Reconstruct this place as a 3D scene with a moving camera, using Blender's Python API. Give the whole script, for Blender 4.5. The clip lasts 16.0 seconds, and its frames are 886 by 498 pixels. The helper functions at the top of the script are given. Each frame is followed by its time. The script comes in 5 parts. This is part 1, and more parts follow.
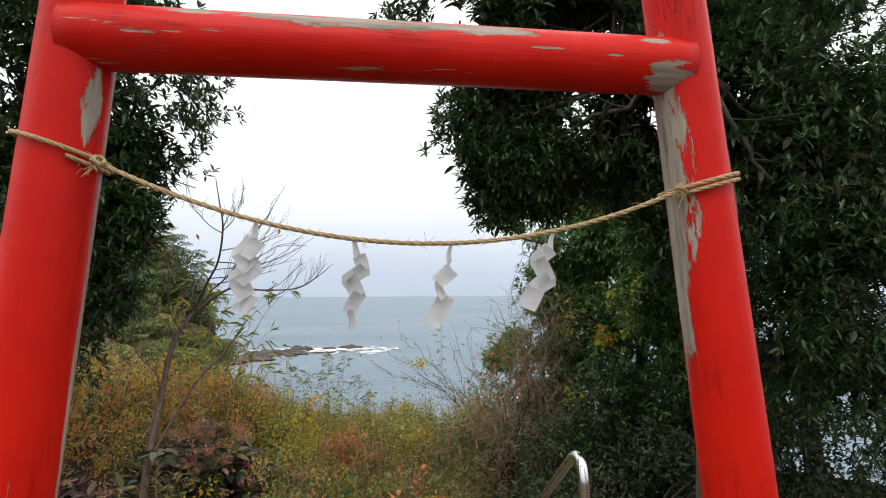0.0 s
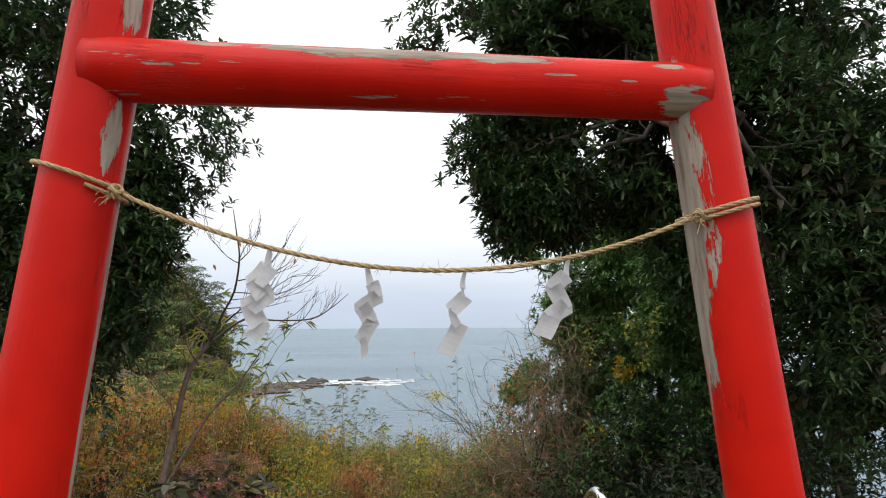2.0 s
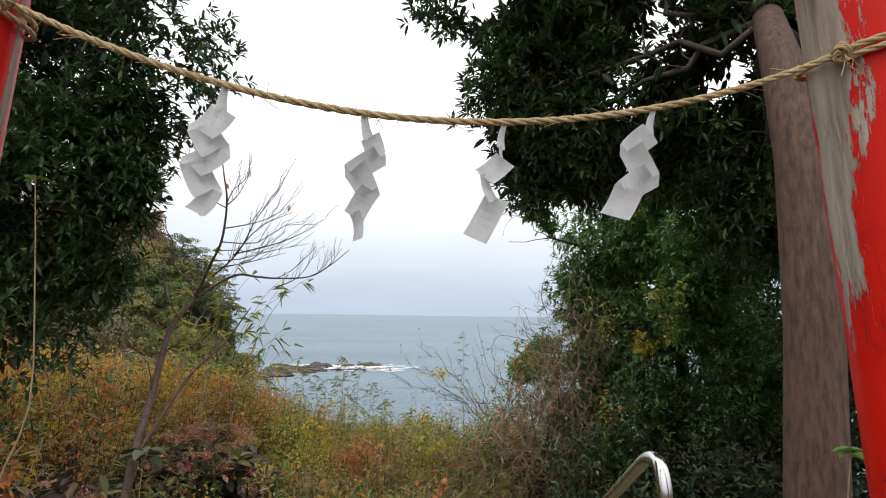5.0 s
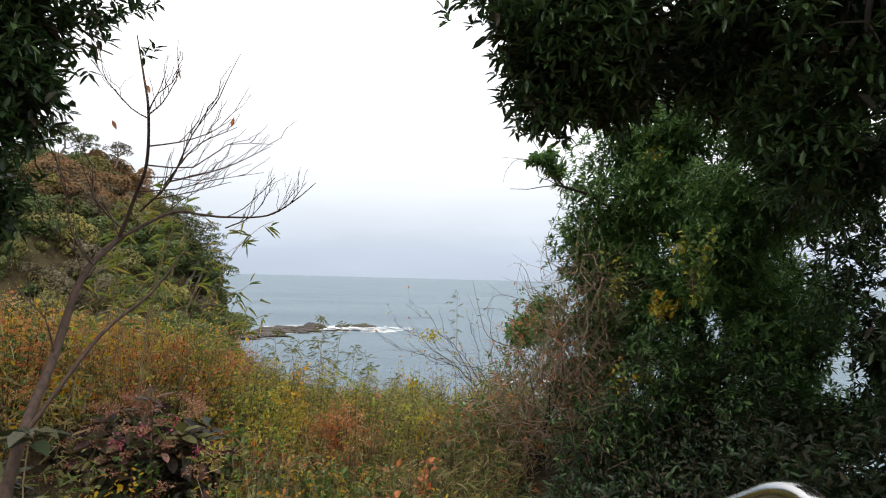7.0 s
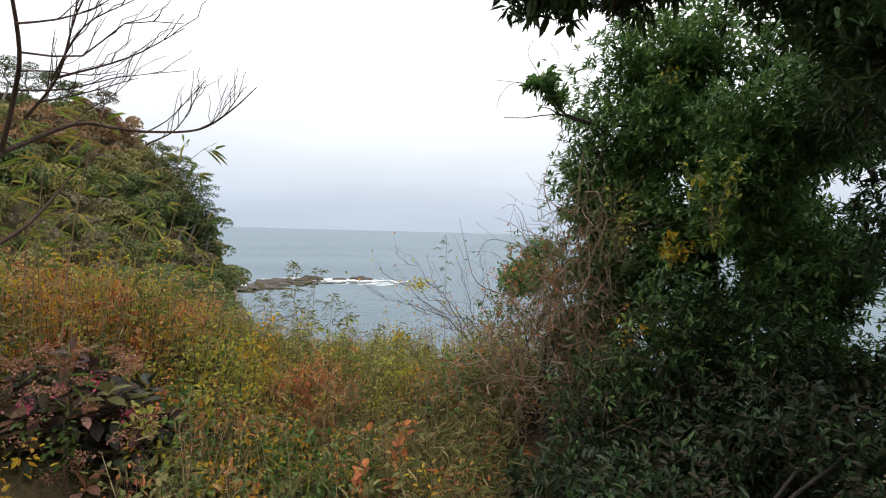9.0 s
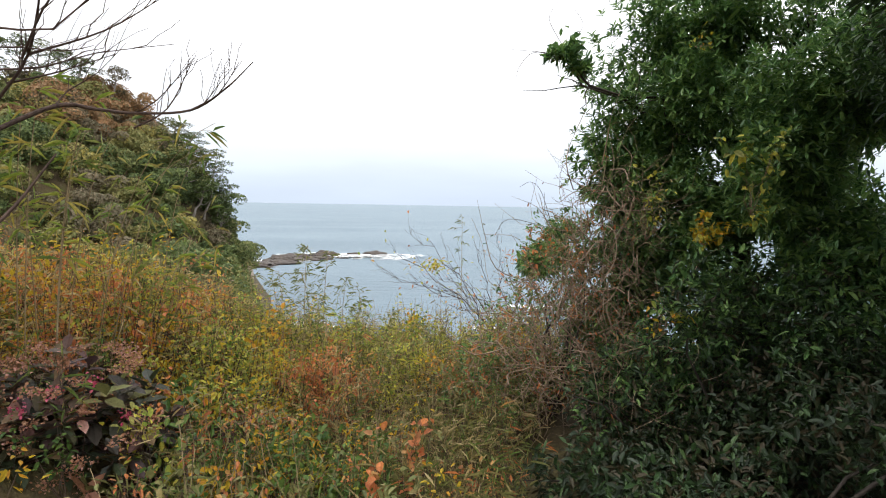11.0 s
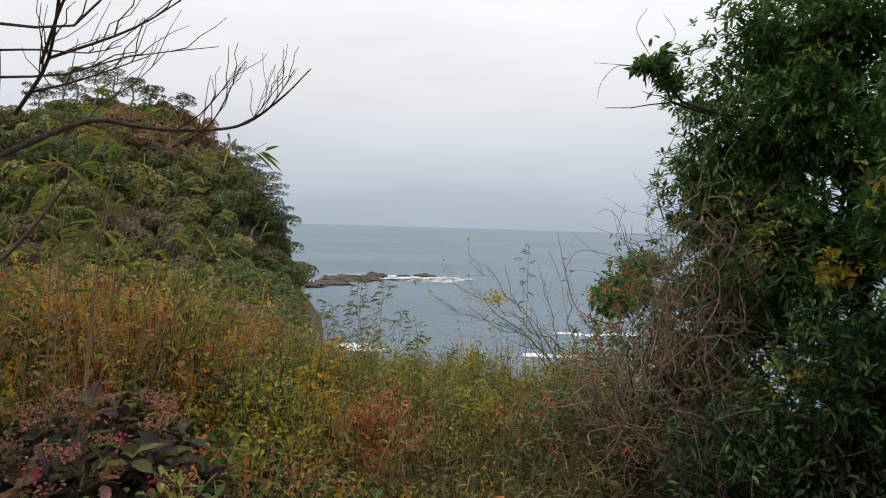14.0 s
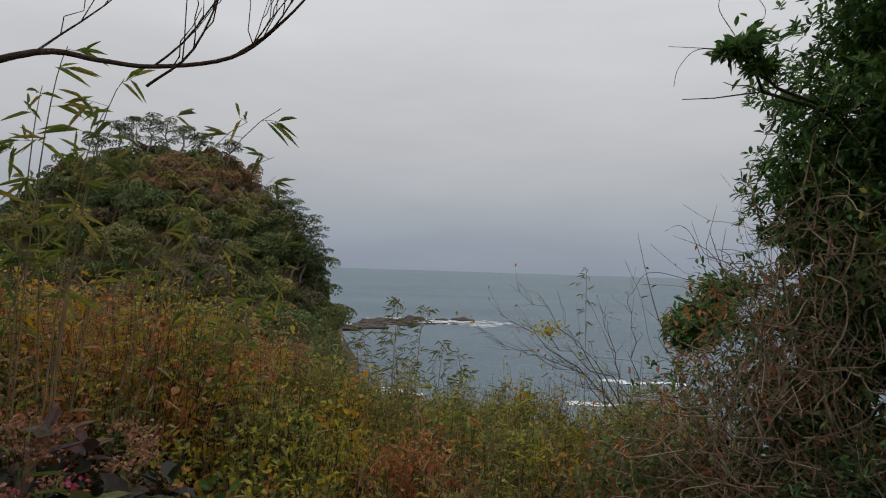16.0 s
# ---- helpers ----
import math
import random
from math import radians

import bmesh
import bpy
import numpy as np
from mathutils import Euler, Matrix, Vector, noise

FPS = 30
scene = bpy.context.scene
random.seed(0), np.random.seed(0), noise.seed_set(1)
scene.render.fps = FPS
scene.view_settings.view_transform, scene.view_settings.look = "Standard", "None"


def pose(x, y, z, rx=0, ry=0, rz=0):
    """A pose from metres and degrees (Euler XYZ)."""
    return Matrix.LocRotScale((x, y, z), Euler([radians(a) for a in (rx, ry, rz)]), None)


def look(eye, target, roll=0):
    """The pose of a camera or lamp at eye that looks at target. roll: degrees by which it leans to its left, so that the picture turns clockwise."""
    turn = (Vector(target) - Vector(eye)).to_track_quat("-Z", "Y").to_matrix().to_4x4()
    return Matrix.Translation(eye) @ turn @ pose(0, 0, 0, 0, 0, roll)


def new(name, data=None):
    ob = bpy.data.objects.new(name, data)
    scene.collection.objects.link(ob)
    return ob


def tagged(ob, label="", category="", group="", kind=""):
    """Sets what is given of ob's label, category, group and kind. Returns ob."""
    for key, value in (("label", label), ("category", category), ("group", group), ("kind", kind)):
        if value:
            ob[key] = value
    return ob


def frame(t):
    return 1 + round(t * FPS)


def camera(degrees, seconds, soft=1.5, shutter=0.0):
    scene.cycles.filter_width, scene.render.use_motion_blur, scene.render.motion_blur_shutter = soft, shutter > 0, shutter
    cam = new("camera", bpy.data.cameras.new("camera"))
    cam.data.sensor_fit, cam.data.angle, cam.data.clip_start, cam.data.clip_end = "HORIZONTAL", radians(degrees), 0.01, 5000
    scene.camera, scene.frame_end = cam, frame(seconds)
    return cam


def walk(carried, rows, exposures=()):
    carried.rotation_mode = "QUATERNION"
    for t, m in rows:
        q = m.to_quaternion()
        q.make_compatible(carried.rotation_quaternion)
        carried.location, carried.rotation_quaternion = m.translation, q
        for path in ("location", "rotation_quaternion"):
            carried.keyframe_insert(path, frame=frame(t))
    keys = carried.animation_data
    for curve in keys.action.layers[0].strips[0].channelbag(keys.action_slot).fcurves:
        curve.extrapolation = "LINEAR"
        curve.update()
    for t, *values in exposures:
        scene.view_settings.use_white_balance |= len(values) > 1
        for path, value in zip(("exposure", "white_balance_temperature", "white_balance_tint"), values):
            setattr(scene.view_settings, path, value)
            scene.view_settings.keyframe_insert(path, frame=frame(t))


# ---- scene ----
cam = camera(76.9, 16.0, 1.1)
PATH = [
    (0, (0.027, 0.016, 1.735), (0.342, 1.984, 1.897), -0.3),
    (0.5, (0.021, 0.021, 1.73), (0.321, 1.989, 1.924), -0.3),
    (1, (0.026, 0.018, 1.731), (0.31, 1.985, 1.955), -0.4),
    (1.5, (0.031, 0.027, 1.726), (0.301, 1.993, 1.974), -0.4),
    (2, (0.037, 0.037, 1.722), (0.295, 2.002, 1.996), -0.3),
    (2.5, (0.039, 0.031, 1.724), (0.287, 1.994, 2.018), -0.3),
    (3, (0.038, 0.02, 1.723), (0.271, 1.983, 2.026), -0.1),
    (3.5, (0.038, 0.044, 1.706), (0.269, 2.009, 2.0), 0.1),
    (4, (0.052, 0.158, 1.63), (0.281, 2.125, 1.906), 0.3),
    (4.2, (0.052, 0.254, 1.589), (0.281, 2.223, 1.859), 0.4),
    (6.3, (0.158, 1.309, 1.383), (0.417, 3.287, 1.526), 1.3),
    (6.5, (0.185, 1.429, 1.378), (0.443, 3.408, 1.508), 1.3),
    (7, (0.24, 1.657, 1.36), (0.502, 3.638, 1.461), 1.5),
    (7.5, (0.334, 1.883, 1.353), (0.6, 3.865, 1.418), 1.6),
    (8, (0.42, 2.088, 1.31), (0.69, 4.069, 1.333), 1.6),
    (8.5, (0.472, 2.312, 1.25), (0.747, 4.293, 1.227), 1.5),
    (9, (0.502, 2.451, 1.211), (0.777, 4.431, 1.145), 1.5),
    (9.2, (0.543, 2.54, 1.2), (0.815, 4.52, 1.117), 1.3),
    (11.3, (0.515, 2.795, 1.314), (0.73, 4.776, 1.15), 1.0),
    (11.5, (0.513, 2.805, 1.323), (0.718, 4.788, 1.158), 1.0),
    (12, (0.502, 2.855, 1.375), (0.68, 4.84, 1.208), 1.0),
    (12.5, (0.504, 2.893, 1.459), (0.657, 4.881, 1.301), 1.2),
    (13, (0.478, 2.967, 1.429), (0.598, 4.958, 1.288), 1.4),
    (13.5, (0.408, 3.187, 1.409), (0.497, 5.181, 1.292), 1.6),
    (14, (0.382, 3.429, 1.355), (0.433, 5.427, 1.272), 1.7),
    (14.5, (0.378, 3.649, 1.293), (0.399, 5.648, 1.246), 1.5),
    (15, (0.368, 3.839, 1.188), (0.35, 5.839, 1.184), 2.0),
    (15.5, (0.32, 4.042, 1.146), (0.26, 6.04, 1.181), 2.0),
    (16, (0.311, 4.23, 1.064), (0.222, 6.227, 1.136), 1.8),
]
EXPOSURES = [(0.0, 0.1), (4.2, 0.1), (6.3, 0.06), (9.0, 0.06), (11.3, 0.43), (12.0, 0.38), (12.5, 0.27), (13.0, 0.06), (13.5, -0.19), (14.0, -0.38), (14.5, -0.57), (15.0, -0.77), (15.5, -0.95), (16.0, -1.05)]
walk(cam, [(t, look(eye, target, roll)) for t, eye, target, roll in PATH], EXPOSURES)


# ---- overcast sky and a wide, weak sun behind the cloud ----
SUN_UP, SUN_ROUND = radians(58), radians(200)
world = bpy.data.worlds.new("overcast_sky")
scene.world = world
world.use_nodes = True
wt = world.node_tree
wt.nodes.clear()
w_out = wt.nodes.new("ShaderNodeOutputWorld")
w_back = wt.nodes.new("ShaderNodeBackground")
w_sky = wt.nodes.new("ShaderNodeTexSky")
w_sky.sky_type = "NISHITA"
w_sky.sun_disc = False
w_sky.sun_elevation, w_sky.sun_rotation = SUN_UP, SUN_ROUND
w_sky.dust_density = 3.0
w_gain = wt.nodes.new("ShaderNodeMix")
w_gain.data_type, w_gain.blend_type = "RGBA", "MULTIPLY"
w_gain.inputs[0].default_value = 1.0
w_gain.inputs[7].default_value = (0.08, 0.08, 0.08, 1)
w_co = wt.nodes.new("ShaderNodeTexCoord")
w_sep = wt.nodes.new("ShaderNodeSeparateXYZ")
w_ramp = wt.nodes.new("ShaderNodeValToRGB")
els = w_ramp.color_ramp.elements
els[0].position, els[0].color = 0.0, (0.60, 0.69, 0.82, 1)
els[1].position, els[1].color = 1.0, (2.0, 2.0, 2.05, 1)
for p, c in ((0.04, (0.645, 0.73, 0.87, 1)), (0.11, (0.85, 0.91, 0.99, 1)), (0.22, (1.12, 1.13, 1.17, 1)), (0.35, (1.34, 1.35, 1.39, 1)), (0.6, (1.65, 1.65, 1.7, 1))):
    e = els.new(p)
    e.color = c
w_map = wt.nodes.new("ShaderNodeMapping")
w_map.inputs["Scale"].default_value = (1.5, 1.5, 7.0)
w_noise = wt.nodes.new("ShaderNodeTexNoise")
w_noise.inputs["Scale"].default_value = 1.6
w_noise.inputs["Detail"].default_value = 5
w_nr = wt.nodes.new("ShaderNodeMapRange")
w_nr.inputs["From Min"].default_value, w_nr.inputs["From Max"].default_value = 0.3, 0.7
w_nr.inputs["To Min"].default_value, w_nr.inputs["To Max"].default_value = 0.93, 1.05
w_mul = wt.nodes.new("ShaderNodeMix")
w_mul.data_type, w_mul.blend_type = "RGBA", "MULTIPLY"
w_mul.inputs[0].default_value = 1.0
w_mix = wt.nodes.new("ShaderNodeMix")
w_mix.data_type = "RGBA"
w_mix.inputs[0].default_value = 0.93
L = wt.links.new
L(w_co.outputs["Generated"], w_sep.inputs[0])
L(w_sep.outputs["Z"], w_ramp.inputs[0])
L(w_co.outputs["Generated"], w_map.inputs[0])
L(w_map.outputs[0], w_noise.inputs["Vector"])
L(w_noise.outputs["Fac"], w_nr.inputs[0])
L(w_ramp.outputs["Color"], w_mul.inputs[6])
L(w_nr.outputs[0], w_mul.inputs[7])
L(w_sky.outputs["Color"], w_gain.inputs[6])
L(w_gain.outputs[2], w_mix.inputs[6])
L(w_mul.outputs[2], w_mix.inputs[7])
L(w_mix.outputs[2], w_back.inputs["Color"])
L(w_back.outputs[0], w_out.inputs["Surface"])
w_back.inputs["Strength"].default_value = 1.0

sun = new("sun", bpy.data.lights.new("sun", "SUN"))
sun.data.energy, sun.data.angle, sun.data.color = 0.8, radians(25), (1.0, 0.97, 0.92)
sun.matrix_world = look((0, 0, 30), (0 - 30 * math.sin(SUN_ROUND) / math.tan(SUN_UP), 0 - 30 * math.cos(SUN_ROUND) / math.tan(SUN_UP), 0))


# ---- materials ----
def material(name):
    m = bpy.data.materials.new(name)
    m.use_nodes = True
    nt = m.node_tree
    return m, nt, nt.nodes["Principled BSDF"]


def ramp_node(nt, stops):
    r = nt.nodes.new("ShaderNodeValToRGB")
    e = r.color_ramp.elements
    e[0].position, e[0].color = stops[0][0], (*stops[0][1], 1)
    e[1].position, e[1].color = stops[-1][0], (*stops[-1][1], 1)
    for p, c in stops[1:-1]:
        k = e.new(p)
        k.color = (*c, 1)
    return r


def noise_node(nt, scale, detail=4, rough=0.6, vector=None, stretch=None):
    n = nt.nodes.new("ShaderNodeTexNoise")
    n.inputs["Scale"].default_value, n.inputs["Detail"].default_value, n.inputs["Roughness"].default_value = scale, detail, rough
    if vector is None:
        co = nt.nodes.new("ShaderNodeTexCoord")
        vector = co.outputs["Object"]
    if stretch:
        mp = nt.nodes.new("ShaderNodeMapping")
        mp.inputs["Scale"].default_value = stretch
        nt.links.new(vector, mp.inputs[0])
        vector = mp.outputs[0]
    nt.links.new(vector, n.inputs["Vector"])
    return n


def bump(nt, bsdf, height, strength, distance):
    b = nt.nodes.new("ShaderNodeBump")
    b.inputs["Strength"].default_value, b.inputs["Distance"].default_value = strength, distance
    nt.links.new(height, b.inputs["Height"])
    nt.links.new(b.outputs[0], bsdf.inputs["Normal"])
    return b


def leaf_material(name, colours, rough=0.45, through_light=0.25, scale=60):
    """Leaves: each island takes its own tone from the list of colours, with fine mottling."""
    m, nt, p = material(name)
    geo = nt.nodes.new("ShaderNodeNewGeometry")
    n = len(colours)
    r = ramp_node(nt, [((i + 0.5) / n, c) for i, c in enumerate(colours)])
    nt.links.new(geo.outputs["Random Per Island"], r.inputs[0])
    mott = noise_node(nt, scale, 3)
    mr = nt.nodes.new("ShaderNodeMapRange")
    mr.inputs["From Min"].default_value, mr.inputs["From Max"].default_value = 0.3, 0.7
    mr.inputs["To Min"].default_value, mr.inputs["To Max"].default_value = 0.75, 1.25
    nt.links.new(mott.outputs["Fac"], mr.inputs[0])
    mul = nt.nodes.new("ShaderNodeMix")
    mul.data_type, mul.blend_type = "RGBA", "MULTIPLY"
    mul.inputs[0].default_value = 1.0
    nt.links.new(r.outputs[0], mul.inputs[6])
    nt.links.new(mr.outputs[0], mul.inputs[7])
    nt.links.new(mul.outputs[2], p.inputs["Base Color"])
    p.inputs["Roughness"].default_value = rough
    p.inputs["Specular IOR Level"].default_value = 0.35
    if through_light:
        tr = nt.nodes.new("ShaderNodeBsdfTranslucent")
        nt.links.new(mul.outputs[2], tr.inputs["Color"])
        mx = nt.nodes.new("ShaderNodeMixShader")
        mx.inputs[0].default_value = through_light
        nt.links.new(p.outputs[0], mx.inputs[1])
        nt.links.new(tr.outputs[0], mx.inputs[2])
        nt.links.new(mx.outputs[0], nt.nodes["Material Output"].inputs["Surface"])
    return m


def bark_material(name, low, high, scale=14, stretch=(1, 1, 0.25)):
    m, nt, p = material(name)
    n = noise_node(nt, scale, 6, 0.65, stretch=stretch)
    r = ramp_node(nt, [(0.3, low), (0.7, high)])
    nt.links.new(n.outputs["Fac"], r.inputs[0])
    nt.links.new(r.outputs[0], p.inputs["Base Color"])
    p.inputs["Roughness"].default_value = 0.85
    bump(nt, p, n.outputs["Fac"], 0.6, 0.01)
    return m


EVERGREEN = leaf_material("evergreen_leaf", [(0.025, 0.048, 0.019), (0.036, 0.073, 0.025), (0.048, 0.094, 0.029), (0.066, 0.114, 0.036)], 0.36, 0.2)
CAMELLIA = leaf_material("camellia_leaf", [(0.060, 0.126, 0.046), (0.098, 0.198, 0.060), (0.148, 0.265, 0.074), (0.205, 0.320, 0.088)], 0.30, 0.28)
# near-black green: shade put into the colour; the dark-leaved seedling uses it too
DARKSHADED = leaf_material("dark_and_shaded_leaf", [(0.016, 0.030, 0.012), (0.025, 0.046, 0.018), (0.052, 0.041, 0.020)], 0.5, 0.15)
YELLOWGREEN = leaf_material("yellow_green_leaf", [(0.255, 0.336, 0.060), (0.432, 0.432, 0.068), (0.590, 0.511, 0.068), (0.336, 0.336, 0.099)], 0.5, 0.45)
YELLOW = leaf_material("yellow_leaf", [(0.575, 0.414, 0.034), (0.483, 0.345, 0.029), (0.632, 0.310, 0.034)], 0.5, 0.48)
OLIVE = leaf_material("olive_leaf", [(0.120, 0.130, 0.042), (0.205, 0.185, 0.066), (0.160, 0.190, 0.056), (0.300, 0.245, 0.095)], 0.5, 0.3)
STRAW = leaf_material("straw_blade", [(0.494, 0.392, 0.189), (0.377, 0.290, 0.131), (0.609, 0.508, 0.276), (0.290, 0.232, 0.101)], 0.6, 0.42)
RUST = leaf_material("rust_leaf", [(0.487, 0.166, 0.067), (0.664, 0.244, 0.077), (0.376, 0.154, 0.077), (0.575, 0.332, 0.111)], 0.55, 0.4)
GREEN = leaf_material("fresh_leaf", [(0.06, 0.12, 0.025), (0.09, 0.16, 0.03), (0.13, 0.2, 0.04)], 0.45, 0.35)
PURPLE = leaf_material("wine_leaf", [(0.075, 0.045, 0.045), (0.130, 0.065, 0.055), (0.080, 0.090, 0.042), (0.200, 0.130, 0.065)], 0.36, 0.2)
WINEDARK = leaf_material("dark_broad_leaf", [(0.030, 0.040, 0.022), (0.050, 0.035, 0.032), (0.045, 0.060, 0.028)], 0.38, 0.15)
DRIEDHEAD = leaf_material("dried_bract", [(0.40, 0.20, 0.11), (0.54, 0.30, 0.18), (0.30, 0.14, 0.08), (0.58, 0.32, 0.26)], 0.7, 0.35)
BAMBOO = leaf_material("bamboo_leaf", [(0.120, 0.192, 0.042), (0.168, 0.240, 0.054), (0.240, 0.276, 0.072), (0.336, 0.288, 0.084)], 0.45, 0.35)
FINEBAMBOO = leaf_material("fine_bamboo_leaf", [(0.15, 0.18, 0.06), (0.22, 0.24, 0.08), (0.30, 0.28, 0.10)], 0.5, 0.4)
FRESHBAMBOO = leaf_material("fresh_bamboo_leaf", [(0.20, 0.28, 0.045), (0.27, 0.34, 0.055), (0.36, 0.38, 0.075), (0.44, 0.36, 0.085)], 0.45, 0.4)
PINK = leaf_material("pink_petal", [(0.5, 0.07, 0.14), (0.6, 0.13, 0.2)], 0.5, 0.3)
WOODS = [leaf_material("far_evergreen", [(0.060, 0.090, 0.030), (0.098, 0.135, 0.042), (0.145, 0.180, 0.052)], 0.6, 0.15, scale=3),
         leaf_material("far_olive", [(0.188, 0.183, 0.056), (0.251, 0.220, 0.073), (0.157, 0.165, 0.049)], 0.6, 0.15, scale=3),
         leaf_material("far_rust", [(0.255, 0.150, 0.070), (0.330, 0.170, 0.075), (0.205, 0.150, 0.068)], 0.6, 0.15, scale=3),
         leaf_material("far_yellow", [(0.356, 0.293, 0.073), (0.293, 0.256, 0.082), (0.209, 0.201, 0.065)], 0.6, 0.15, scale=3)]
WOODS += [leaf_material("far_laurel", [(0.085, 0.105, 0.032), (0.125, 0.145, 0.044), (0.180, 0.190, 0.060)], 0.6, 0.15, scale=3),
          leaf_material("far_brushwood", [(0.150, 0.120, 0.072), (0.200, 0.160, 0.095), (0.125, 0.112, 0.060)], 0.7, 0.1, scale=3)]
BARK = bark_material("red_brown_bark", (0.030, 0.017, 0.012), (0.13, 0.075, 0.05), 34, (1, 1, 0.22))
DARKBARK = bark_material("dark_bark", (0.024, 0.018, 0.014), (0.075, 0.058, 0.045))
PALEBARK = bark_material("pale_weathered_bark", (0.16, 0.13, 0.11), (0.36, 0.32, 0.28), 3)
TWIG = bark_material("bare_twig_bark", (0.042, 0.025, 0.019), (0.125, 0.08, 0.058), 30)
DRYVINE = bark_material("dry_vine", (0.14, 0.088, 0.056), (0.42, 0.31, 0.21), 25)
STALK = bark_material("dry_stalk", (0.20, 0.14, 0.07), (0.40, 0.31, 0.17), 25)


def soil_material():
    m, nt, p = material("leaf_litter_soil")
    co = nt.nodes.new("ShaderNodeTexCoord")
    a = noise_node(nt, 0.8, 5, 0.6, co.outputs["Object"])
    b = noise_node(nt, 22, 5, 0.7, co.outputs["Object"])
    r = ramp_node(nt, [(0.3, (0.045, 0.033, 0.02)), (0.5, (0.09, 0.07, 0.035)), (0.7, (0.10, 0.10, 0.04))])
    nt.links.new(a.outputs["Fac"], r.inputs[0])
    r2 = ramp_node(nt, [(0.3, (0.55, 0.5, 0.45)), (0.7, (1.5, 1.4, 1.2))])
    nt.links.new(b.outputs["Fac"], r2.inputs[0])
    mul = nt.nodes.new("ShaderNodeMix")
    mul.data_type, mul.blend_type = "RGBA", "MULTIPLY"
    mul.inputs[0].default_value = 1
    nt.links.new(r.outputs[0], mul.inputs[6])
    nt.links.new(r2.outputs[0], mul.inputs[7])
    nt.links.new(mul.outputs[2], p.inputs["Base Color"])
    p.inputs["Roughness"].default_value = 0.95
    bump(nt, p, b.outputs["Fac"], 0.8, 0.04)
    return m


def sea_material():
    m, nt, p = material("sea_water")
    co = nt.nodes.new("ShaderNodeTexCoord")
    big = noise_node(nt, 0.012, 4, 0.55, co.outputs["Object"], (1, 2.2, 1))
    r = ramp_node(nt, [(0.3, (0.15, 0.202, 0.238)), (0.7, (0.19, 0.25, 0.288))])
    nt.links.new(big.outputs["Fac"], r.inputs[0])
    nt.links.new(r.outputs[0], p.inputs["Base Color"])
    p.inputs["Roughness"].default_value = 0.5
    p.inputs["Specular IOR Level"].default_value = 0.22
    p.inputs["IOR"].default_value = 1.33
    w = noise_node(nt, 0.35, 6, 0.65, co.outputs["Object"], (0.6, 1.6, 1))
    bump(nt, p, w.outputs["Fac"], 1.0, 0.9)
    return m


def foam_material():
    m, nt, p = material("sea_foam")
    n = noise_node(nt, 1.2, 6, 0.7)
    r = ramp_node(nt, [(0.3, (0.6, 0.65, 0.66)), (0.6, (0.86, 0.88, 0.88))])
    nt.links.new(n.outputs["Fac"], r.inputs[0])
    nt.links.new(r.outputs[0], p.inputs["Base Color"])
    p.inputs["Roughness"].default_value = 0.9
    return m


def rock_material():
    m, nt, p = material("wet_dark_rock")
    n = noise_node(nt, 1.5, 7, 0.7)
    r = ramp_node(nt, [(0.3, (0.028, 0.022, 0.018)), (0.7, (0.10, 0.075, 0.055))])
    nt.links.new(n.outputs["Fac"], r.inputs[0])
    nt.links.new(r.outputs[0], p.inputs["Base Color"])
    p.inputs["Roughness"].default_value = 0.6
    bump(nt, p, n.outputs["Fac"], 1.0, 0.4)
    return m


def steel_material():
    m, nt, p = material("polished_stainless_steel")
    p.inputs["Base Color"].default_value = (0.62, 0.61, 0.60, 1)
    p.inputs["Metallic"].default_value = 1.0
    n = noise_node(nt, 40, 4, 0.6)
    mr = nt.nodes.new("ShaderNodeMapRange")
    mr.inputs["To Min"].default_value, mr.inputs["To Max"].default_value = 0.12, 0.26
    nt.links.new(n.outputs["Fac"], mr.inputs[0])
    nt.links.new(mr.outputs[0], p.inputs["Roughness"])
    return m


def paper_material():
    m, nt, p = material("white_paper")
    n = noise_node(nt, 25, 4, 0.6)
    r = ramp_node(nt, [(0.3, (0.74, 0.74, 0.75)), (0.7, (0.83, 0.83, 0.83))])
    nt.links.new(n.outputs["Fac"], r.inputs[0])
    nt.links.new(r.outputs[0], p.inputs["Base Color"])
    p.inputs["Roughness"].default_value = 0.8
    tr = nt.nodes.new("ShaderNodeBsdfTranslucent")
    nt.links.new(r.outputs[0], tr.inputs["Color"])
    mx = nt.nodes.new("ShaderNodeMixShader")
    mx.inputs[0].default_value = 0.5
    nt.links.new(p.outputs[0], mx.inputs[1])
    nt.links.new(tr.outputs[0], mx.inputs[2])
    nt.links.new(mx.outputs[0], nt.nodes["Material Output"].inputs["Surface"])
    return m


def rope_material():
    m, nt, p = material("straw_rope")
    n = noise_node(nt, 160, 4, 0.7)
    r = ramp_node(nt, [(0.25, (0.20, 0.125, 0.055)), (0.55, (0.43, 0.31, 0.16)), (0.8, (0.56, 0.43, 0.26))])
    nt.links.new(n.outputs["Fac"], r.inputs[0])
    nt.links.new(r.outputs[0], p.inputs["Base Color"])
    p.inputs["Roughness"].default_value = 0.85
    bump(nt, p, n.outputs["Fac"], 0.5, 0.003)
    return m


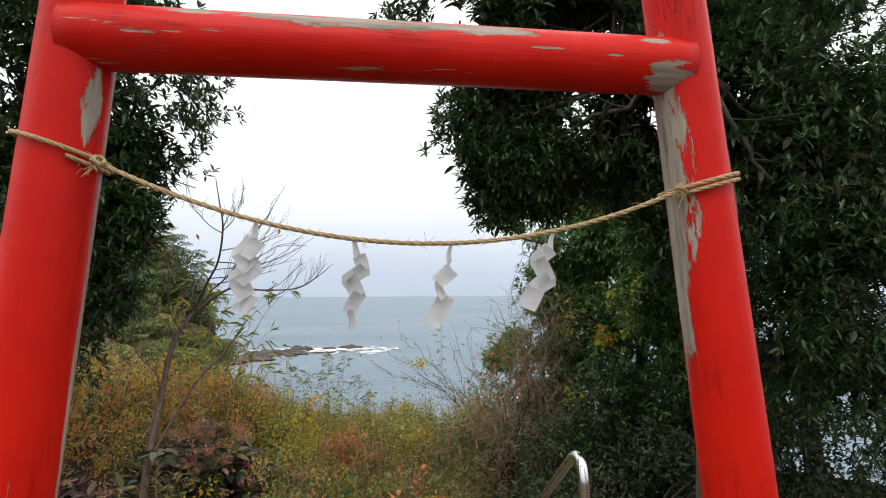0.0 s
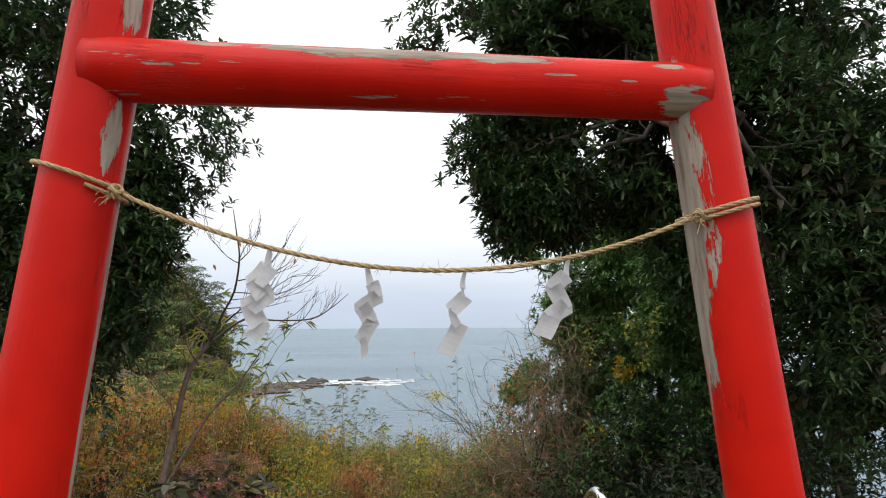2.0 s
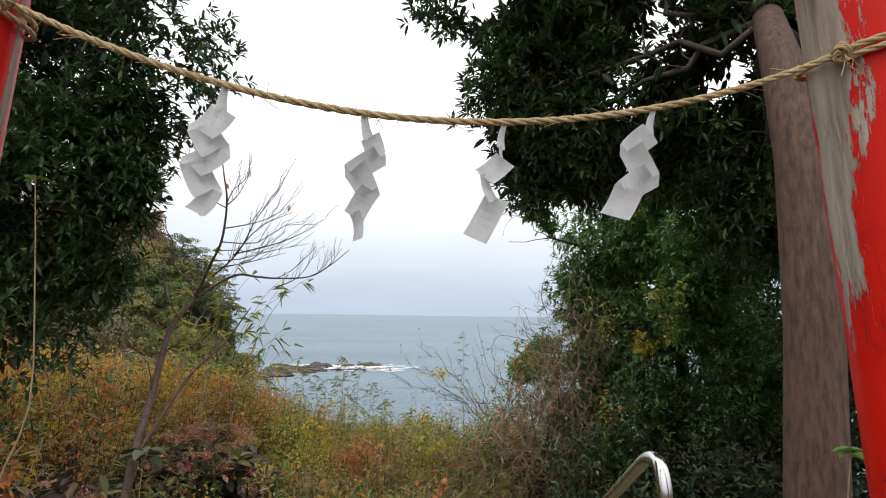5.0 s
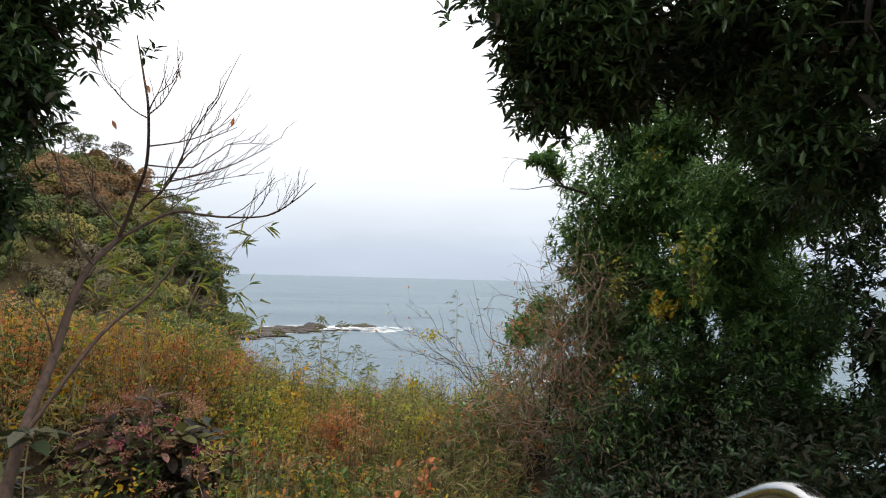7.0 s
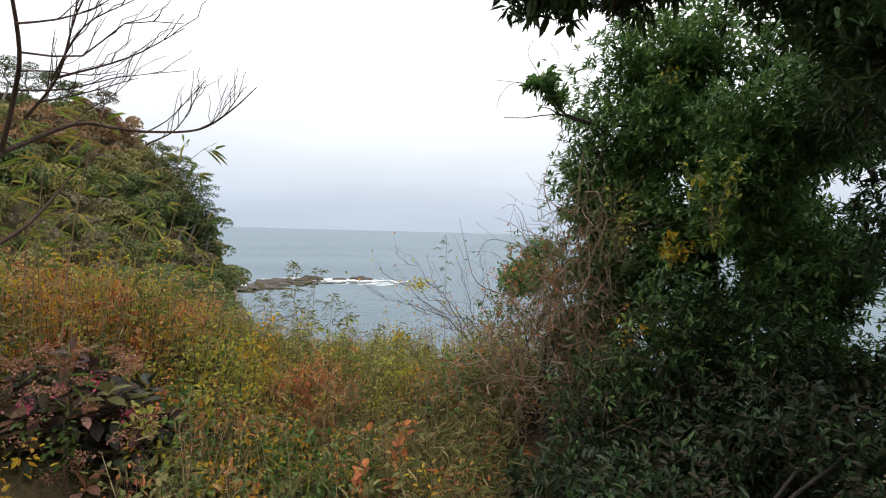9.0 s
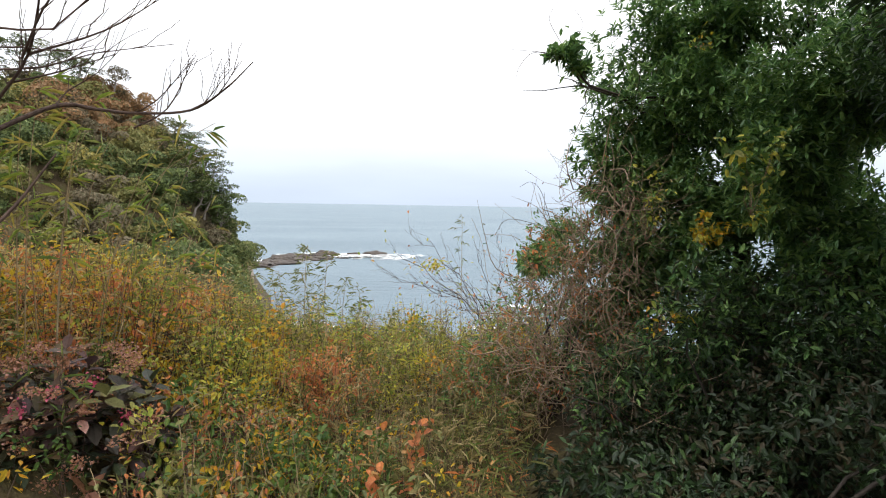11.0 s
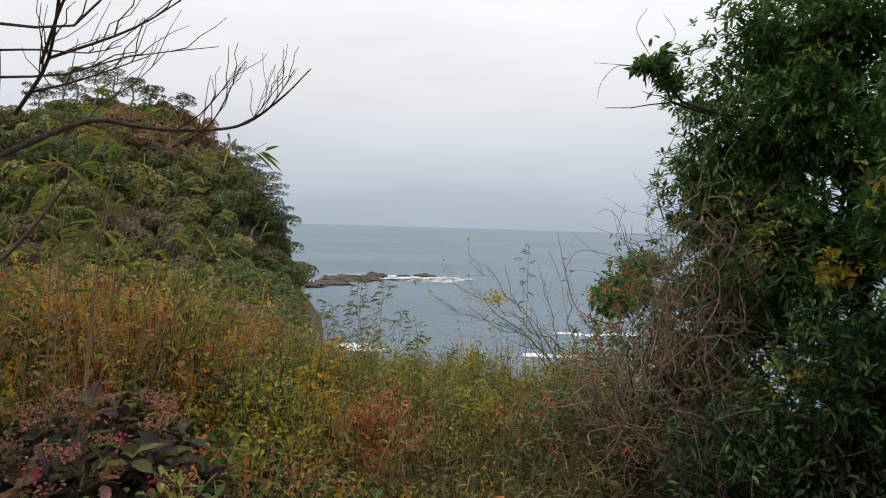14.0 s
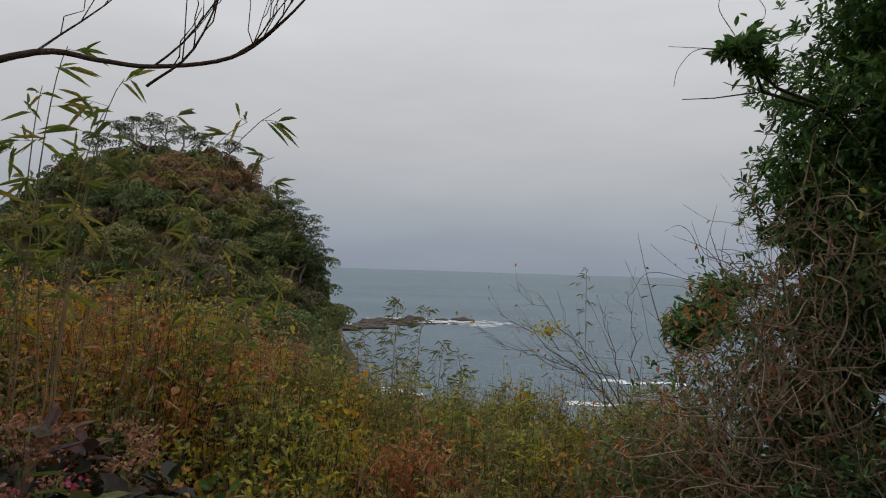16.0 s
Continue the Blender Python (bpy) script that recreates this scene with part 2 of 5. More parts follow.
def painted_wood(name, axis, patches, specks=0.66):
    """Vermilion paint over a log that runs along the object's axis; bare grey wood where patches (centre, half size in object space) have flaked off."""
    m, nt, p = material(name)
    LN = nt.links.new
    co = nt.nodes.new("ShaderNodeTexCoord")
    obj = co.outputs["Object"]
    along = [26, 26, 26]
    along[axis] = 2.2
    grain = noise_node(nt, 1.0, 6, 0.7, obj, tuple(along))
    tone = noise_node(nt, 2.5, 4, 0.6, obj)
    red = ramp_node(nt, [(0.3, (0.47, 0.008, 0.004)), (0.7, (0.61, 0.014, 0.006))])
    LN(tone.outputs["Fac"], red.inputs[0])
    wood = ramp_node(nt, [(0.3, (0.16, 0.125, 0.095)), (0.5, (0.33, 0.28, 0.225)), (0.72, (0.46, 0.42, 0.36))])
    LN(grain.outputs["Fac"], wood.inputs[0])
    edge = noise_node(nt, 26, 8, 0.78, obj, tuple(0.16 if k == axis else 1.0 for k in range(3)))
    total = None
    for centre, half in patches:
        sub = nt.nodes.new("ShaderNodeVectorMath")
        sub.operation = "SUBTRACT"
        LN(obj, sub.inputs[0])
        sub.inputs[1].default_value = centre
        div = nt.nodes.new("ShaderNodeVectorMath")
        div.operation = "DIVIDE"
        LN(sub.outputs[0], div.inputs[0])
        div.inputs[1].default_value = half
        ln = nt.nodes.new("ShaderNodeVectorMath")
        ln.operation = "LENGTH"
        LN(div.outputs[0], ln.inputs[0])
        inv = nt.nodes.new("ShaderNodeMath")
        inv.operation = "SUBTRACT"
        inv.inputs[0].default_value = 1.0
        LN(ln.outputs["Value"], inv.inputs[1])
        if total is None:
            total = inv.outputs[0]
        else:
            mx = nt.nodes.new("ShaderNodeMath")
            mx.operation = "MAXIMUM"
            LN(total, mx.inputs[0])
            LN(inv.outputs[0], mx.inputs[1])
            total = mx.outputs[0]
    # ragged edge: the distance is shifted by noise
    sh = nt.nodes.new("ShaderNodeMapRange")
    sh.inputs["From Min"].default_value, sh.inputs["From Max"].default_value = 0.25, 0.75
    sh.inputs["To Min"].default_value, sh.inputs["To Max"].default_value = -0.85, 0.85
    LN(edge.outputs["Fac"], sh.inputs[0])
    add = nt.nodes.new("ShaderNodeMath")
    LN(total, add.inputs[0])
    LN(sh.outputs[0], add.inputs[1])
    # small flaked specks along the grain
    fleck = noise_node(nt, 1.0, 4, 0.6, obj, tuple(3.5 if k == axis else 30 for k in range(3)))
    fr = nt.nodes.new("ShaderNodeMath")
    fr.operation = "SUBTRACT"
    LN(fleck.outputs["Fac"], fr.inputs[0])
    fr.inputs[1].default_value = specks
    mx2 = nt.nodes.new("ShaderNodeMath")
    mx2.operation = "MAXIMUM"
    LN(add.outputs[0], mx2.inputs[0])
    LN(fr.outputs[0], mx2.inputs[1])
    mask = nt.nodes.new("ShaderNodeMapRange")
    mask.inputs["From Min"].default_value, mask.inputs["From Max"].default_value = 0.0, 0.03
    LN(mx2.outputs[0], mask.inputs[0])
    mix = nt.nodes.new("ShaderNodeMix")
    mix.data_type = "RGBA"
    LN(mask.outputs[0], mix.inputs[0])
    # drying cracks that run with the grain
    crack = noise_node(nt, 1.0, 5, 0.7, obj, tuple(1.6 if k == axis else 22 for k in range(3)))
    where = noise_node(nt, 3.0, 2, 0.5, obj)
    c1 = nt.nodes.new("ShaderNodeMath")
    c1.operation = "SUBTRACT"
    LN(crack.outputs["Fac"], c1.inputs[0])
    c1.inputs[1].default_value = 0.52
    c2 = nt.nodes.new("ShaderNodeMath")
    c2.operation = "ABSOLUTE"
    LN(c1.outputs[0], c2.inputs[0])
    c3 = nt.nodes.new("ShaderNodeMapRange")
    c3.inputs["From Min"].default_value, c3.inputs["From Max"].default_value = 0.003, 0.010
    c3.inputs["To Min"].default_value, c3.inputs["To Max"].default_value = 1.0, 0.0
    LN(c2.outputs[0], c3.inputs[0])
    c4 = nt.nodes.new("ShaderNodeMapRange")
    c4.inputs["From Min"].default_value, c4.inputs["From Max"].default_value = 0.50, 0.66
    LN(where.outputs["Fac"], c4.inputs[0])
    c5 = nt.nodes.new("ShaderNodeMath")
    c5.operation = "MULTIPLY"
    LN(c3.outputs[0], c5.inputs[0])
    LN(c4.outputs[0], c5.inputs[1])
    cracked = nt.nodes.new("ShaderNodeMix")
    cracked.data_type = "RGBA"
    LN(c5.outputs[0], cracked.inputs[0])
    LN(red.outputs[0], cracked.inputs[6])
    cracked.inputs[7].default_value = (0.24, 0.011, 0.007, 1)
    LN(cracked.outputs[2], mix.inputs[6])
    LN(wood.outputs[0], mix.inputs[7])
    LN(mix.outputs[2], p.inputs["Base Color"])
    ro = nt.nodes.new("ShaderNodeMapRange")
    ro.inputs["To Min"].default_value, ro.inputs["To Max"].default_value = 0.36, 0.85
    p.inputs["Specular IOR Level"].default_value = 0.13
    LN(mask.outputs[0], ro.inputs[0])
    LN(ro.outputs[0], p.inputs["Roughness"])
    hs = nt.nodes.new("ShaderNodeMath")
    hs.operation = "MULTIPLY"
    LN(mask.outputs[0], hs.inputs[0])
    hs.inputs[1].default_value = -0.8
    ha = nt.nodes.new("ShaderNodeMath")
    LN(hs.outputs[0], ha.inputs[0])
    g2 = nt.nodes.new("ShaderNodeMath")
    g2.operation = "MULTIPLY"
    LN(grain.outputs["Fac"], g2.inputs[0])
    g2.inputs[1].default_value = 0.5
    gc = nt.nodes.new("ShaderNodeMath")
    gc.operation = "SUBTRACT"
    LN(g2.outputs[0], gc.inputs[0])
    LN(c5.outputs[0], gc.inputs[1])
    LN(gc.outputs[0], ha.inputs[1])
    bump(nt, p, ha.outputs[0], 0.75, 0.008)
    return m


SOIL, SEA, FOAM, ROCK, STEEL, PAPER, ROPE = soil_material(), sea_material(), foam_material(), rock_material(), steel_material(), paper_material(), rope_material()


# ---- mesh tools ----
rng = np.random.default_rng(7)


def mesh_from(name, verts, quads, mats, index=None, smooth=False):
    """A mesh out of arrays of vertices and four-cornered (or three-cornered) faces."""
    verts, quads = np.asarray(verts, np.float32).reshape(-1, 3), np.asarray(quads, np.int32)
    k = quads.shape[1]
    me = bpy.data.meshes.new(name)
    me.vertices.add(len(verts))
    me.vertices.foreach_set("co", verts.ravel())
    me.loops.add(quads.size)
    me.loops.foreach_set("vertex_index", quads.ravel())
    me.polygons.add(len(quads))
    me.polygons.foreach_set("loop_start", np.arange(0, quads.size, k, dtype=np.int32))
    if index is not None:
        me.polygons.foreach_set("material_index", np.asarray(index, np.int32))
    me.polygons.foreach_set("use_smooth", np.full(len(quads), smooth))
    for m in mats:
        me.materials.append(m)
    me.update(calc_edges=True)
    me.validate()
    return me


def part(name, data, parent, label="", kind=""):
    ob = new(name, data)
    ob.parent = parent
    return tagged(ob, label, kind=kind)


def thing(name, at, label, category, group="", kind=""):
    ob = new(name)
    ob.location = at
    ob.empty_display_size = 0.1
    return tagged(ob, label, category, group, kind)


def unit(v):
    return v / np.maximum(np.linalg.norm(v, axis=1, keepdims=True), 1e-9)


def leaves(base, way, size, width=0.4, fold=0.25, droop=0.15, up=0.7):
    """Folded, pointed leaves: arrays of vertices (six a leaf) and quads (two a leaf). base, way: where each starts and where it points."""
    n = len(base)
    way = unit(way)
    rough = rng.normal(size=(n, 3)) * (1 - up) + np.array([0, 0, up])
    side = unit(np.cross(way, rough))
    nor = np.cross(side, way)
    s = size[:, None]
    w = s * width * 0.5
    f = w * fold
    tip = base + way * s - np.array([0, 0, 1]) * s * droop
    mid1, mid2 = base + way * s * 0.3 + nor * s * 0.03, base + way * s * 0.68 - np.array([0, 0, 1]) * s * droop * 0.4
    v = np.stack([base, mid1 + side * w * 0.85 + nor * f, mid2 + side * w * 0.8 + nor * f, tip, mid2 - side * w * 0.8 + nor * f, mid1 - side * w * 0.85 + nor * f], 1)
    o = (np.arange(n) * 6)[:, None]
    q = np.concatenate([o + np.array([[0, 1, 2, 3]]), o + np.array([[0, 3, 4, 5]])], 1).reshape(-1, 4)
    return v.reshape(-1, 3), q


def tube(points, radii, sides=6):
    """A tapered tube along points."""
    p = np.asarray(points, float)
    n = len(p)
    radii = np.asarray(radii, float) * np.ones(n)
    t = unit(np.gradient(p, axis=0))
    ref = np.array([0.31, 0.17, 0.93]) if abs(t[0][2]) < 0.8 else np.array([1.0, 0.2, 0.1])
    a = unit(np.cross(t, ref))
    b = np.cross(t, a)
    ang = np.arange(sides) * 2 * math.pi / sides
    v = p[:, None] + radii[:, None, None] * (np.cos(ang)[None, :, None] * a[:, None] + np.sin(ang)[None, :, None] * b[:, None])
    i = np.arange(n - 1)[:, None] * sides
    j = np.arange(sides)[None]
    q = np.stack([i + j, i + (j + 1) % sides, i + sides + (j + 1) % sides, i + sides + j], -1).reshape(-1, 4)
    return v.reshape(-1, 3), q


def joined(pieces):
    vs, qs, o = [], [], 0
    for v, q in pieces:
        vs.append(v)
        qs.append(q + o)
        o += len(v)
    return np.concatenate(vs), np.concatenate(qs)


def bend(a, b, steps=6, wobble=0.08, sag=0.0):
    """A crooked line from a to b."""
    a, b = np.asarray(a, float), np.asarray(b, float)
    u = np.linspace(0, 1, steps)[:, None]
    p = a + (b - a) * u
    d = np.linalg.norm(b - a)
    p[1:-1] += rng.normal(size=(steps - 2, 3)) * wobble * d * 0.5
    p[:, 2] -= sag * d * np.sin(u[:, 0] * math.pi)
    return p


def flowing(points, per=5):
    """A smooth line through the points."""
    p = np.asarray(points, float)
    p = np.concatenate([2 * p[:1] - p[1:2], p, 2 * p[-1:] - p[-2:-1]])
    out = []
    for a, b, c, d in zip(p, p[1:], p[2:], p[3:]):
        for i in range(per):
            t = i / per
            out.append(0.5 * (2 * b + (c - a) * t + (2 * a - 5 * b + 4 * c - d) * t * t + (3 * b - a - 3 * c + d) * t ** 3))
    out.append(p[-2])
    return np.array(out)


def tapered(points, radii, sides=8):
    p = flowing(points)
    return tube(p, np.interp(np.linspace(0, 1, len(p)), np.linspace(0, 1, len(radii)), radii), sides)


def clumpy(p, scale):
    return np.array([noise.noise(Vector(q) * scale) for q in p])


def crown_tips(lobes, count, gap=-0.15, scale=1.3, hollow=0.35):
    """Points near the surface of a crown made of ellipsoid lobes, with gaps and an uneven outline; also their outward ways."""
    lobes = np.asarray(lobes, float)
    area = (lobes[:, 3] * lobes[:, 4] + lobes[:, 4] * lobes[:, 5] + lobes[:, 3] * lobes[:, 5])
    pick = rng.choice(len(lobes), count, p=area / area.sum())
    d = unit(rng.normal(size=(count, 3)))
    r = 1 - np.abs(rng.normal(size=(count, 1))) * hollow
    r = np.clip(r, 0.05, 1) + rng.normal(size=(count, 1)) * 0.05
    p = lobes[pick, :3] + d * r * lobes[pick, 3:6]
    mean = lobes[pick, 3:6].mean(1)
    p += d * (clumpy(p, 0.9) * np.minimum(0.45, 0.45 * mean))[:, None]
    keep = (clumpy(p + 11, scale) > gap) | ((mean < 0.48) & (rng.random(count) < 0.38))
    return p[keep], d[keep]


def whorls(tips, outward, per, size, spread=0.9, **kw):
    """Leaf clusters: per leaves round each twig tip."""
    n = len(tips)
    base = np.repeat(tips, per, 0) + rng.normal(size=(n * per, 3)) * size * 0.35
    way = np.repeat(outward, per, 0) * 0.6 + rng.normal(size=(n * per, 3)) * spread
    return leaves(base, way, size * rng.uniform(0.6, 1.15, n * per), **kw)


def rosettes(tips, outward, per, size, width=0.34, lift=0.5):
    """Stars of narrow leaves round the end of each twig, as on laurel-like evergreens."""
    n = len(tips)
    axis = unit(outward * 0.7 + np.array([0, 0, 0.55]) + rng.normal(size=(n, 3)) * 0.35)
    a = unit(np.cross(axis, rng.normal(size=(n, 3))))
    b = np.cross(axis, a)
    ang = np.tile(np.arange(per) * 2.4, n) + np.repeat(rng.uniform(0, 6.28, n), per)
    rise = np.tile(np.linspace(lift - 0.35, lift + 0.45, per), n) + rng.normal(size=n * per) * 0.15
    radial = np.cos(ang)[:, None] * np.repeat(a, per, 0) + np.sin(ang)[:, None] * np.repeat(b, per, 0)
    way = radial + np.repeat(axis, per, 0) * rise[:, None]
    base = np.repeat(tips, per, 0) - np.repeat(axis, per, 0) * (np.tile(np.linspace(0.6, 0.0, per), n) * size * 0.6)[:, None]
    return leaves(base, way, size * rng.uniform(0.7, 1.15, n * per), width=width, fold=0.2, droop=0.08, up=0.85)


def limbs(root, fork, targets, r0, r1=0.012, sides=7):
    """Boughs from a fork out into the crown, each with side twigs."""
    out = []
    for t in targets:
        p = bend(fork, t, 7, 0.10)
        out.append(tube(p, np.linspace(r0, r1, 7), sides))
        for k in (2, 3, 4, 5):
            for _ in range(2):
                e = p[k] + rng.normal(size=3) * 0.22 + (p[k] - np.asarray(fork)) * 0.12
                out.append(tube(bend(p[k], e, 4, 0.12), np.linspace(r0 * 0.3, 0.004, 4), 4))
    return joined(out)


# ---- the ground: a trodden path, the scrub bank, the slope to the headland ----
def smooth(a, b, x):
    u = np.clip((np.asarray(x, float) - a) / (b - a), 0, 1)
    return u * u * (3 - 2 * u)


def path_height(y):
    return np.interp(y, [-40, 0.1, 1.4, 2.4, 4.6, 6.0, 8.0], [0.4, 0.2, -0.13, -0.28, -0.45, -0.85, -1.3])


def scrub_top(x, y):
    """How high the scrub stands on the bank."""
    left = -0.55 + (1.1 * smooth(0.1, -2.0, x) + 0.5 * smooth(-2.0, -6.0, x)) * (1 - 0.85 * smooth(8.8, 12.0, y))
    return left + 0.15 * smooth(1.5, 3.0, x) - 0.05 * np.maximum(np.asarray(y) - 11, 0)


RIDGE_Y = 79.0


def ridge_height(x):
    """The headland's crest line, ground only, from the inland end to the cliff."""
    return np.interp(x, [-82, -68, -61, -57, -54, -51, -48, -43, -37, -33, -29, -25, -21.5, -19.8, -18.9, -17.9], [-10, -6, 0, 6.5, 10.2, 12.6, 14.2, 15.4, 14.4, 12.6, 9.0, 4.6, -0.5, -4.5, -10, -17])


def ground_height(x, y):
    x, y = np.asarray(x, float), np.asarray(y, float)
    bank = scrub_top(x, y) - 0.75
    side = path_height(y) + 0.25 * smooth(1.2, 3.0, np.abs(x - 0.3)) + 0.5 * smooth(-1.5, -6, x)
    near = side + (bank - side) * smooth(4.8, 7.0, y)
    # the cliff edge: seaward of the brow the land drops into the water
    coast = np.where(y < 12.0, 5.2 + 3.0 * smooth(7.0, 2.0, y), 5.2)
    coast = np.where(y >= 11.0, np.minimum(coast, np.interp(y, [11, 12.2, 14, 30, 60, 95, 120], [5.2, 2.0, -2.2, -7.5, -14.0, -24.0, -60])), coast)
    inland = np.where(y > 12, -1.3 - 2.6 * smooth(12, 17, y) + 1.0 * smooth(-4, -9, x) * smooth(22, 13, y) - 2.6 * smooth(18, 45, y) + 2.0 * smooth(-14, -45, x), near)
    z = inland + (-17 - inland) * smooth(0.0, 1.0, (x - coast) / (1.0 + 0.10 * np.maximum(y, 0)))
    away = np.where(y < RIDGE_Y, (RIDGE_Y - y) / 25.0, (y - RIDGE_Y) / 22.0)
    fold = 1 + 0.10 * np.sin(x * 0.42 + 0.6) + 0.06 * np.sin(x * 0.95 + y * 0.2)
    ridge = -15 + (ridge_height(x) + 15) * (1 - np.clip(away * fold, 0, 1.0) ** 1.9)
    return np.where(away < 1.0, np.maximum(z, ridge), z)


def build_ground():
    ax = np.concatenate([np.linspace(-120, -10, 60), np.linspace(-9.5, 9.5, 96), np.linspace(10, 60, 24)])
    ay = np.concatenate([np.linspace(-60, -6, 18), np.linspace(-5.5, 16, 108), np.linspace(17, 130, 75)])
    X, Y = np.meshgrid(ax, ay)
    Z = ground_height(X, Y)
    Z = Z + np.array([noise.noise(Vector((a * 0.7, b * 0.7, 3.1))) for a, b in zip(X.ravel(), Y.ravel())]).reshape(X.shape) * 0.10
    nx, ny = len(ax), len(ay)
    i, j = np.meshgrid(np.arange(nx - 1), np.arange(ny - 1))
    a = (j * nx + i).ravel()
    q = np.stack([a, a + 1, a + nx + 1, a + nx], 1)
    ob = new("ground", mesh_from("ground", np.stack([X, Y, Z], -1).reshape(-1, 3), q, [SOIL], smooth=True))
    tagged(ob, "dark leaf-strewn earth of the path and seaside bank", "ground", kind="structure")


SEA_Z = -14.2


def build_sea():
    n = 96
    rings = [0, 60, 120, 200, 320, 600, 1200, 2600, 4700]
    v, q = [], []
    for r in rings[1:]:
        for k in range(n):
            t = 2 * math.pi * k / n
            v.append((r * math.cos(t), r * math.sin(t), SEA_Z))
    for k in range(len(rings) - 2):
        for i in range(n):
            q.append((k * n + i, k * n + (i + 1) % n, (k + 1) * n + (i + 1) % n, (k + 1) * n + i))
    ob = new("water", mesh_from("water", v, q, [SEA], smooth=True))
    tagged(ob, "calm grey-green sea under an overcast sky", "sea", kind="structure")


build_ground()
build_sea()


# ---- the gate ----
LEFT_FOOT, LEFT_TOP = Vector((-1.17, 2.095, 0.0)), Vector((-0.86, 2.065, 3.35))
RIGHT_FOOT, RIGHT_TOP = Vector((1.46, 1.82, -0.1)), Vector((1.14, 1.85, 3.35))
BAR_L, BAR_R = Vector((-0.93, 2.035, 2.622)), Vector((1.21, 1.815, 2.548))


def log(name, a, b, r0, r1, mat, parent, axis):
    """A hand-finished log, a little uneven, with its own long axis along z of its object."""
    d = b - a
    n, sides = 40, 40
    seed = a.x * 3.1
    v = []
    for i in range(n + 1):
        u = i / n
        r = r0 + (r1 - r0) * u
        for k in range(sides):
            t = 2 * math.pi * k / sides
            w = 1 + 0.022 * noise.noise(Vector((math.cos(t) * 1.3 + seed, math.sin(t) * 1.3, u * d.length * 1.1))) + 0.006 * noise.noise(Vector((math.cos(t) * 6, math.sin(t) * 6 + seed, u * d.length * 2)))
            v.append((r * w * math.cos(t), r * w * math.sin(t), u * d.length))
    q = [(i * sides + k, i * sides + (k + 1) % sides, (i + 1) * sides + (k + 1) % sides, (i + 1) * sides + k) for i in range(n) for k in range(sides)]
    bm = bmesh.new()
    bv = [bm.verts.new(c) for c in v]
    for f in q:
        bm.faces.new([bv[k] for k in f])
    bm.faces.new(bv[:sides][::-1])
    bm.faces.new(bv[-sides:])
    bmesh.ops.recalc_face_normals(bm, faces=bm.faces)
    me = bpy.data.meshes.new(name)
    bm.to_mesh(me)
    bm.free()
    for f in me.polygons:
        f.use_smooth = len(f.vertices) == 4
    me.materials.append(mat)
    ob = part(name, me, parent)
    zz = d.normalized()
    xx = Vector((0, -1, 0)) - zz * zz.dot(Vector((0, -1, 0)))
    xx.normalize()
    yy = zz.cross(xx)
    m = Matrix((xx, yy, zz)).transposed().to_4x4()
    m.translation = a
    ob.matrix_world = m
    return ob


def build_gate():
    gate = thing("torii_gate", (0.15, 1.96, 0.0), "weathered vermilion wooden torii gate with flaking paint over the path", "gate")
    gate.matrix_world = Matrix.Identity(4)
    # object space of a log: x towards the viewer, z along it, y to the right of it as seen from the front for an upright
    pl = painted_wood("vermilion_post_a", 2, [((0.068, 0.108, 2.42), (0.035, 0.03, 0.09)), ((0.078, 0.10, 2.34), (0.018, 0.018, 0.08)), ((0.068, 0.10, 2.86), (0.045, 0.035, 0.10)), ((-0.02, 0.135, 1.5), (0.016, 0.02, 1.3))], 0.72)
    pr = painted_wood("vermilion_post_b", 2, [((0.01, -0.112, 2.34), (0.096, 0.07, 0.36)), ((-0.01, -0.118, 1.97), (0.058, 0.05, 0.36))], 0.70)
    pb = painted_wood("vermilion_beam", 2, [((0.082, -0.062, 1.10), (0.036, 0.034, 0.42)), ((0.08, -0.066, 0.66), (0.022, 0.02, 0.10)), ((0.084, -0.06, 1.40), (0.034, 0.032, 0.18)), ((0.08, -0.068, 0.42), (0.02, 0.012, 0.10)), ((0.06, 0.075, 2.06), (0.05, 0.05, 0.08)), ((0.082, -0.055, 2.0), (0.016, 0.012, 0.05)), ((0.102, 0.0, 1.62), (0.012, 0.004, 0.06)), ((0.10, 0.012, 1.86), (0.012, 0.005, 0.03))], 0.655)
    log("post", LEFT_FOOT, LEFT_TOP, 0.135, 0.122, pl, gate, 2)
    log("post", RIGHT_FOOT, RIGHT_TOP, 0.128, 0.104, pr, gate, 2)
    log("crossbeam", BAR_L, BAR_R, 0.112, 0.100, pb, gate, 2)


build_gate()


# ---- straw rope and paper streamers ----
def rope_strands(path, r, turns_per_m=28, strands=3, sides=7):
    p = np.asarray(path, float)
    seg = np.r_[0, np.cumsum(np.linalg.norm(np.diff(p, axis=0), axis=1))]
    n = max(8, int(seg[-1] * 170))
    s = np.linspace(0, seg[-1], n)
    c = np.stack([np.interp(s, seg, p[:, k]) for k in range(3)], 1)
    t = unit(np.gradient(c, axis=0))
    a = unit(np.cross(t, np.array([0.05, 0.1, 1.0])))
    b = np.cross(t, a)
    out = []
    for k in range(strands):
        ph = s * turns_per_m * 2 * math.pi / strands + k * 2 * math.pi / strands
        q = c + r * 0.52 * (np.cos(ph)[:, None] * a + np.sin(ph)[:, None] * b)
        out.append(tube(q, r * 0.62, sides))
    return joined(out)


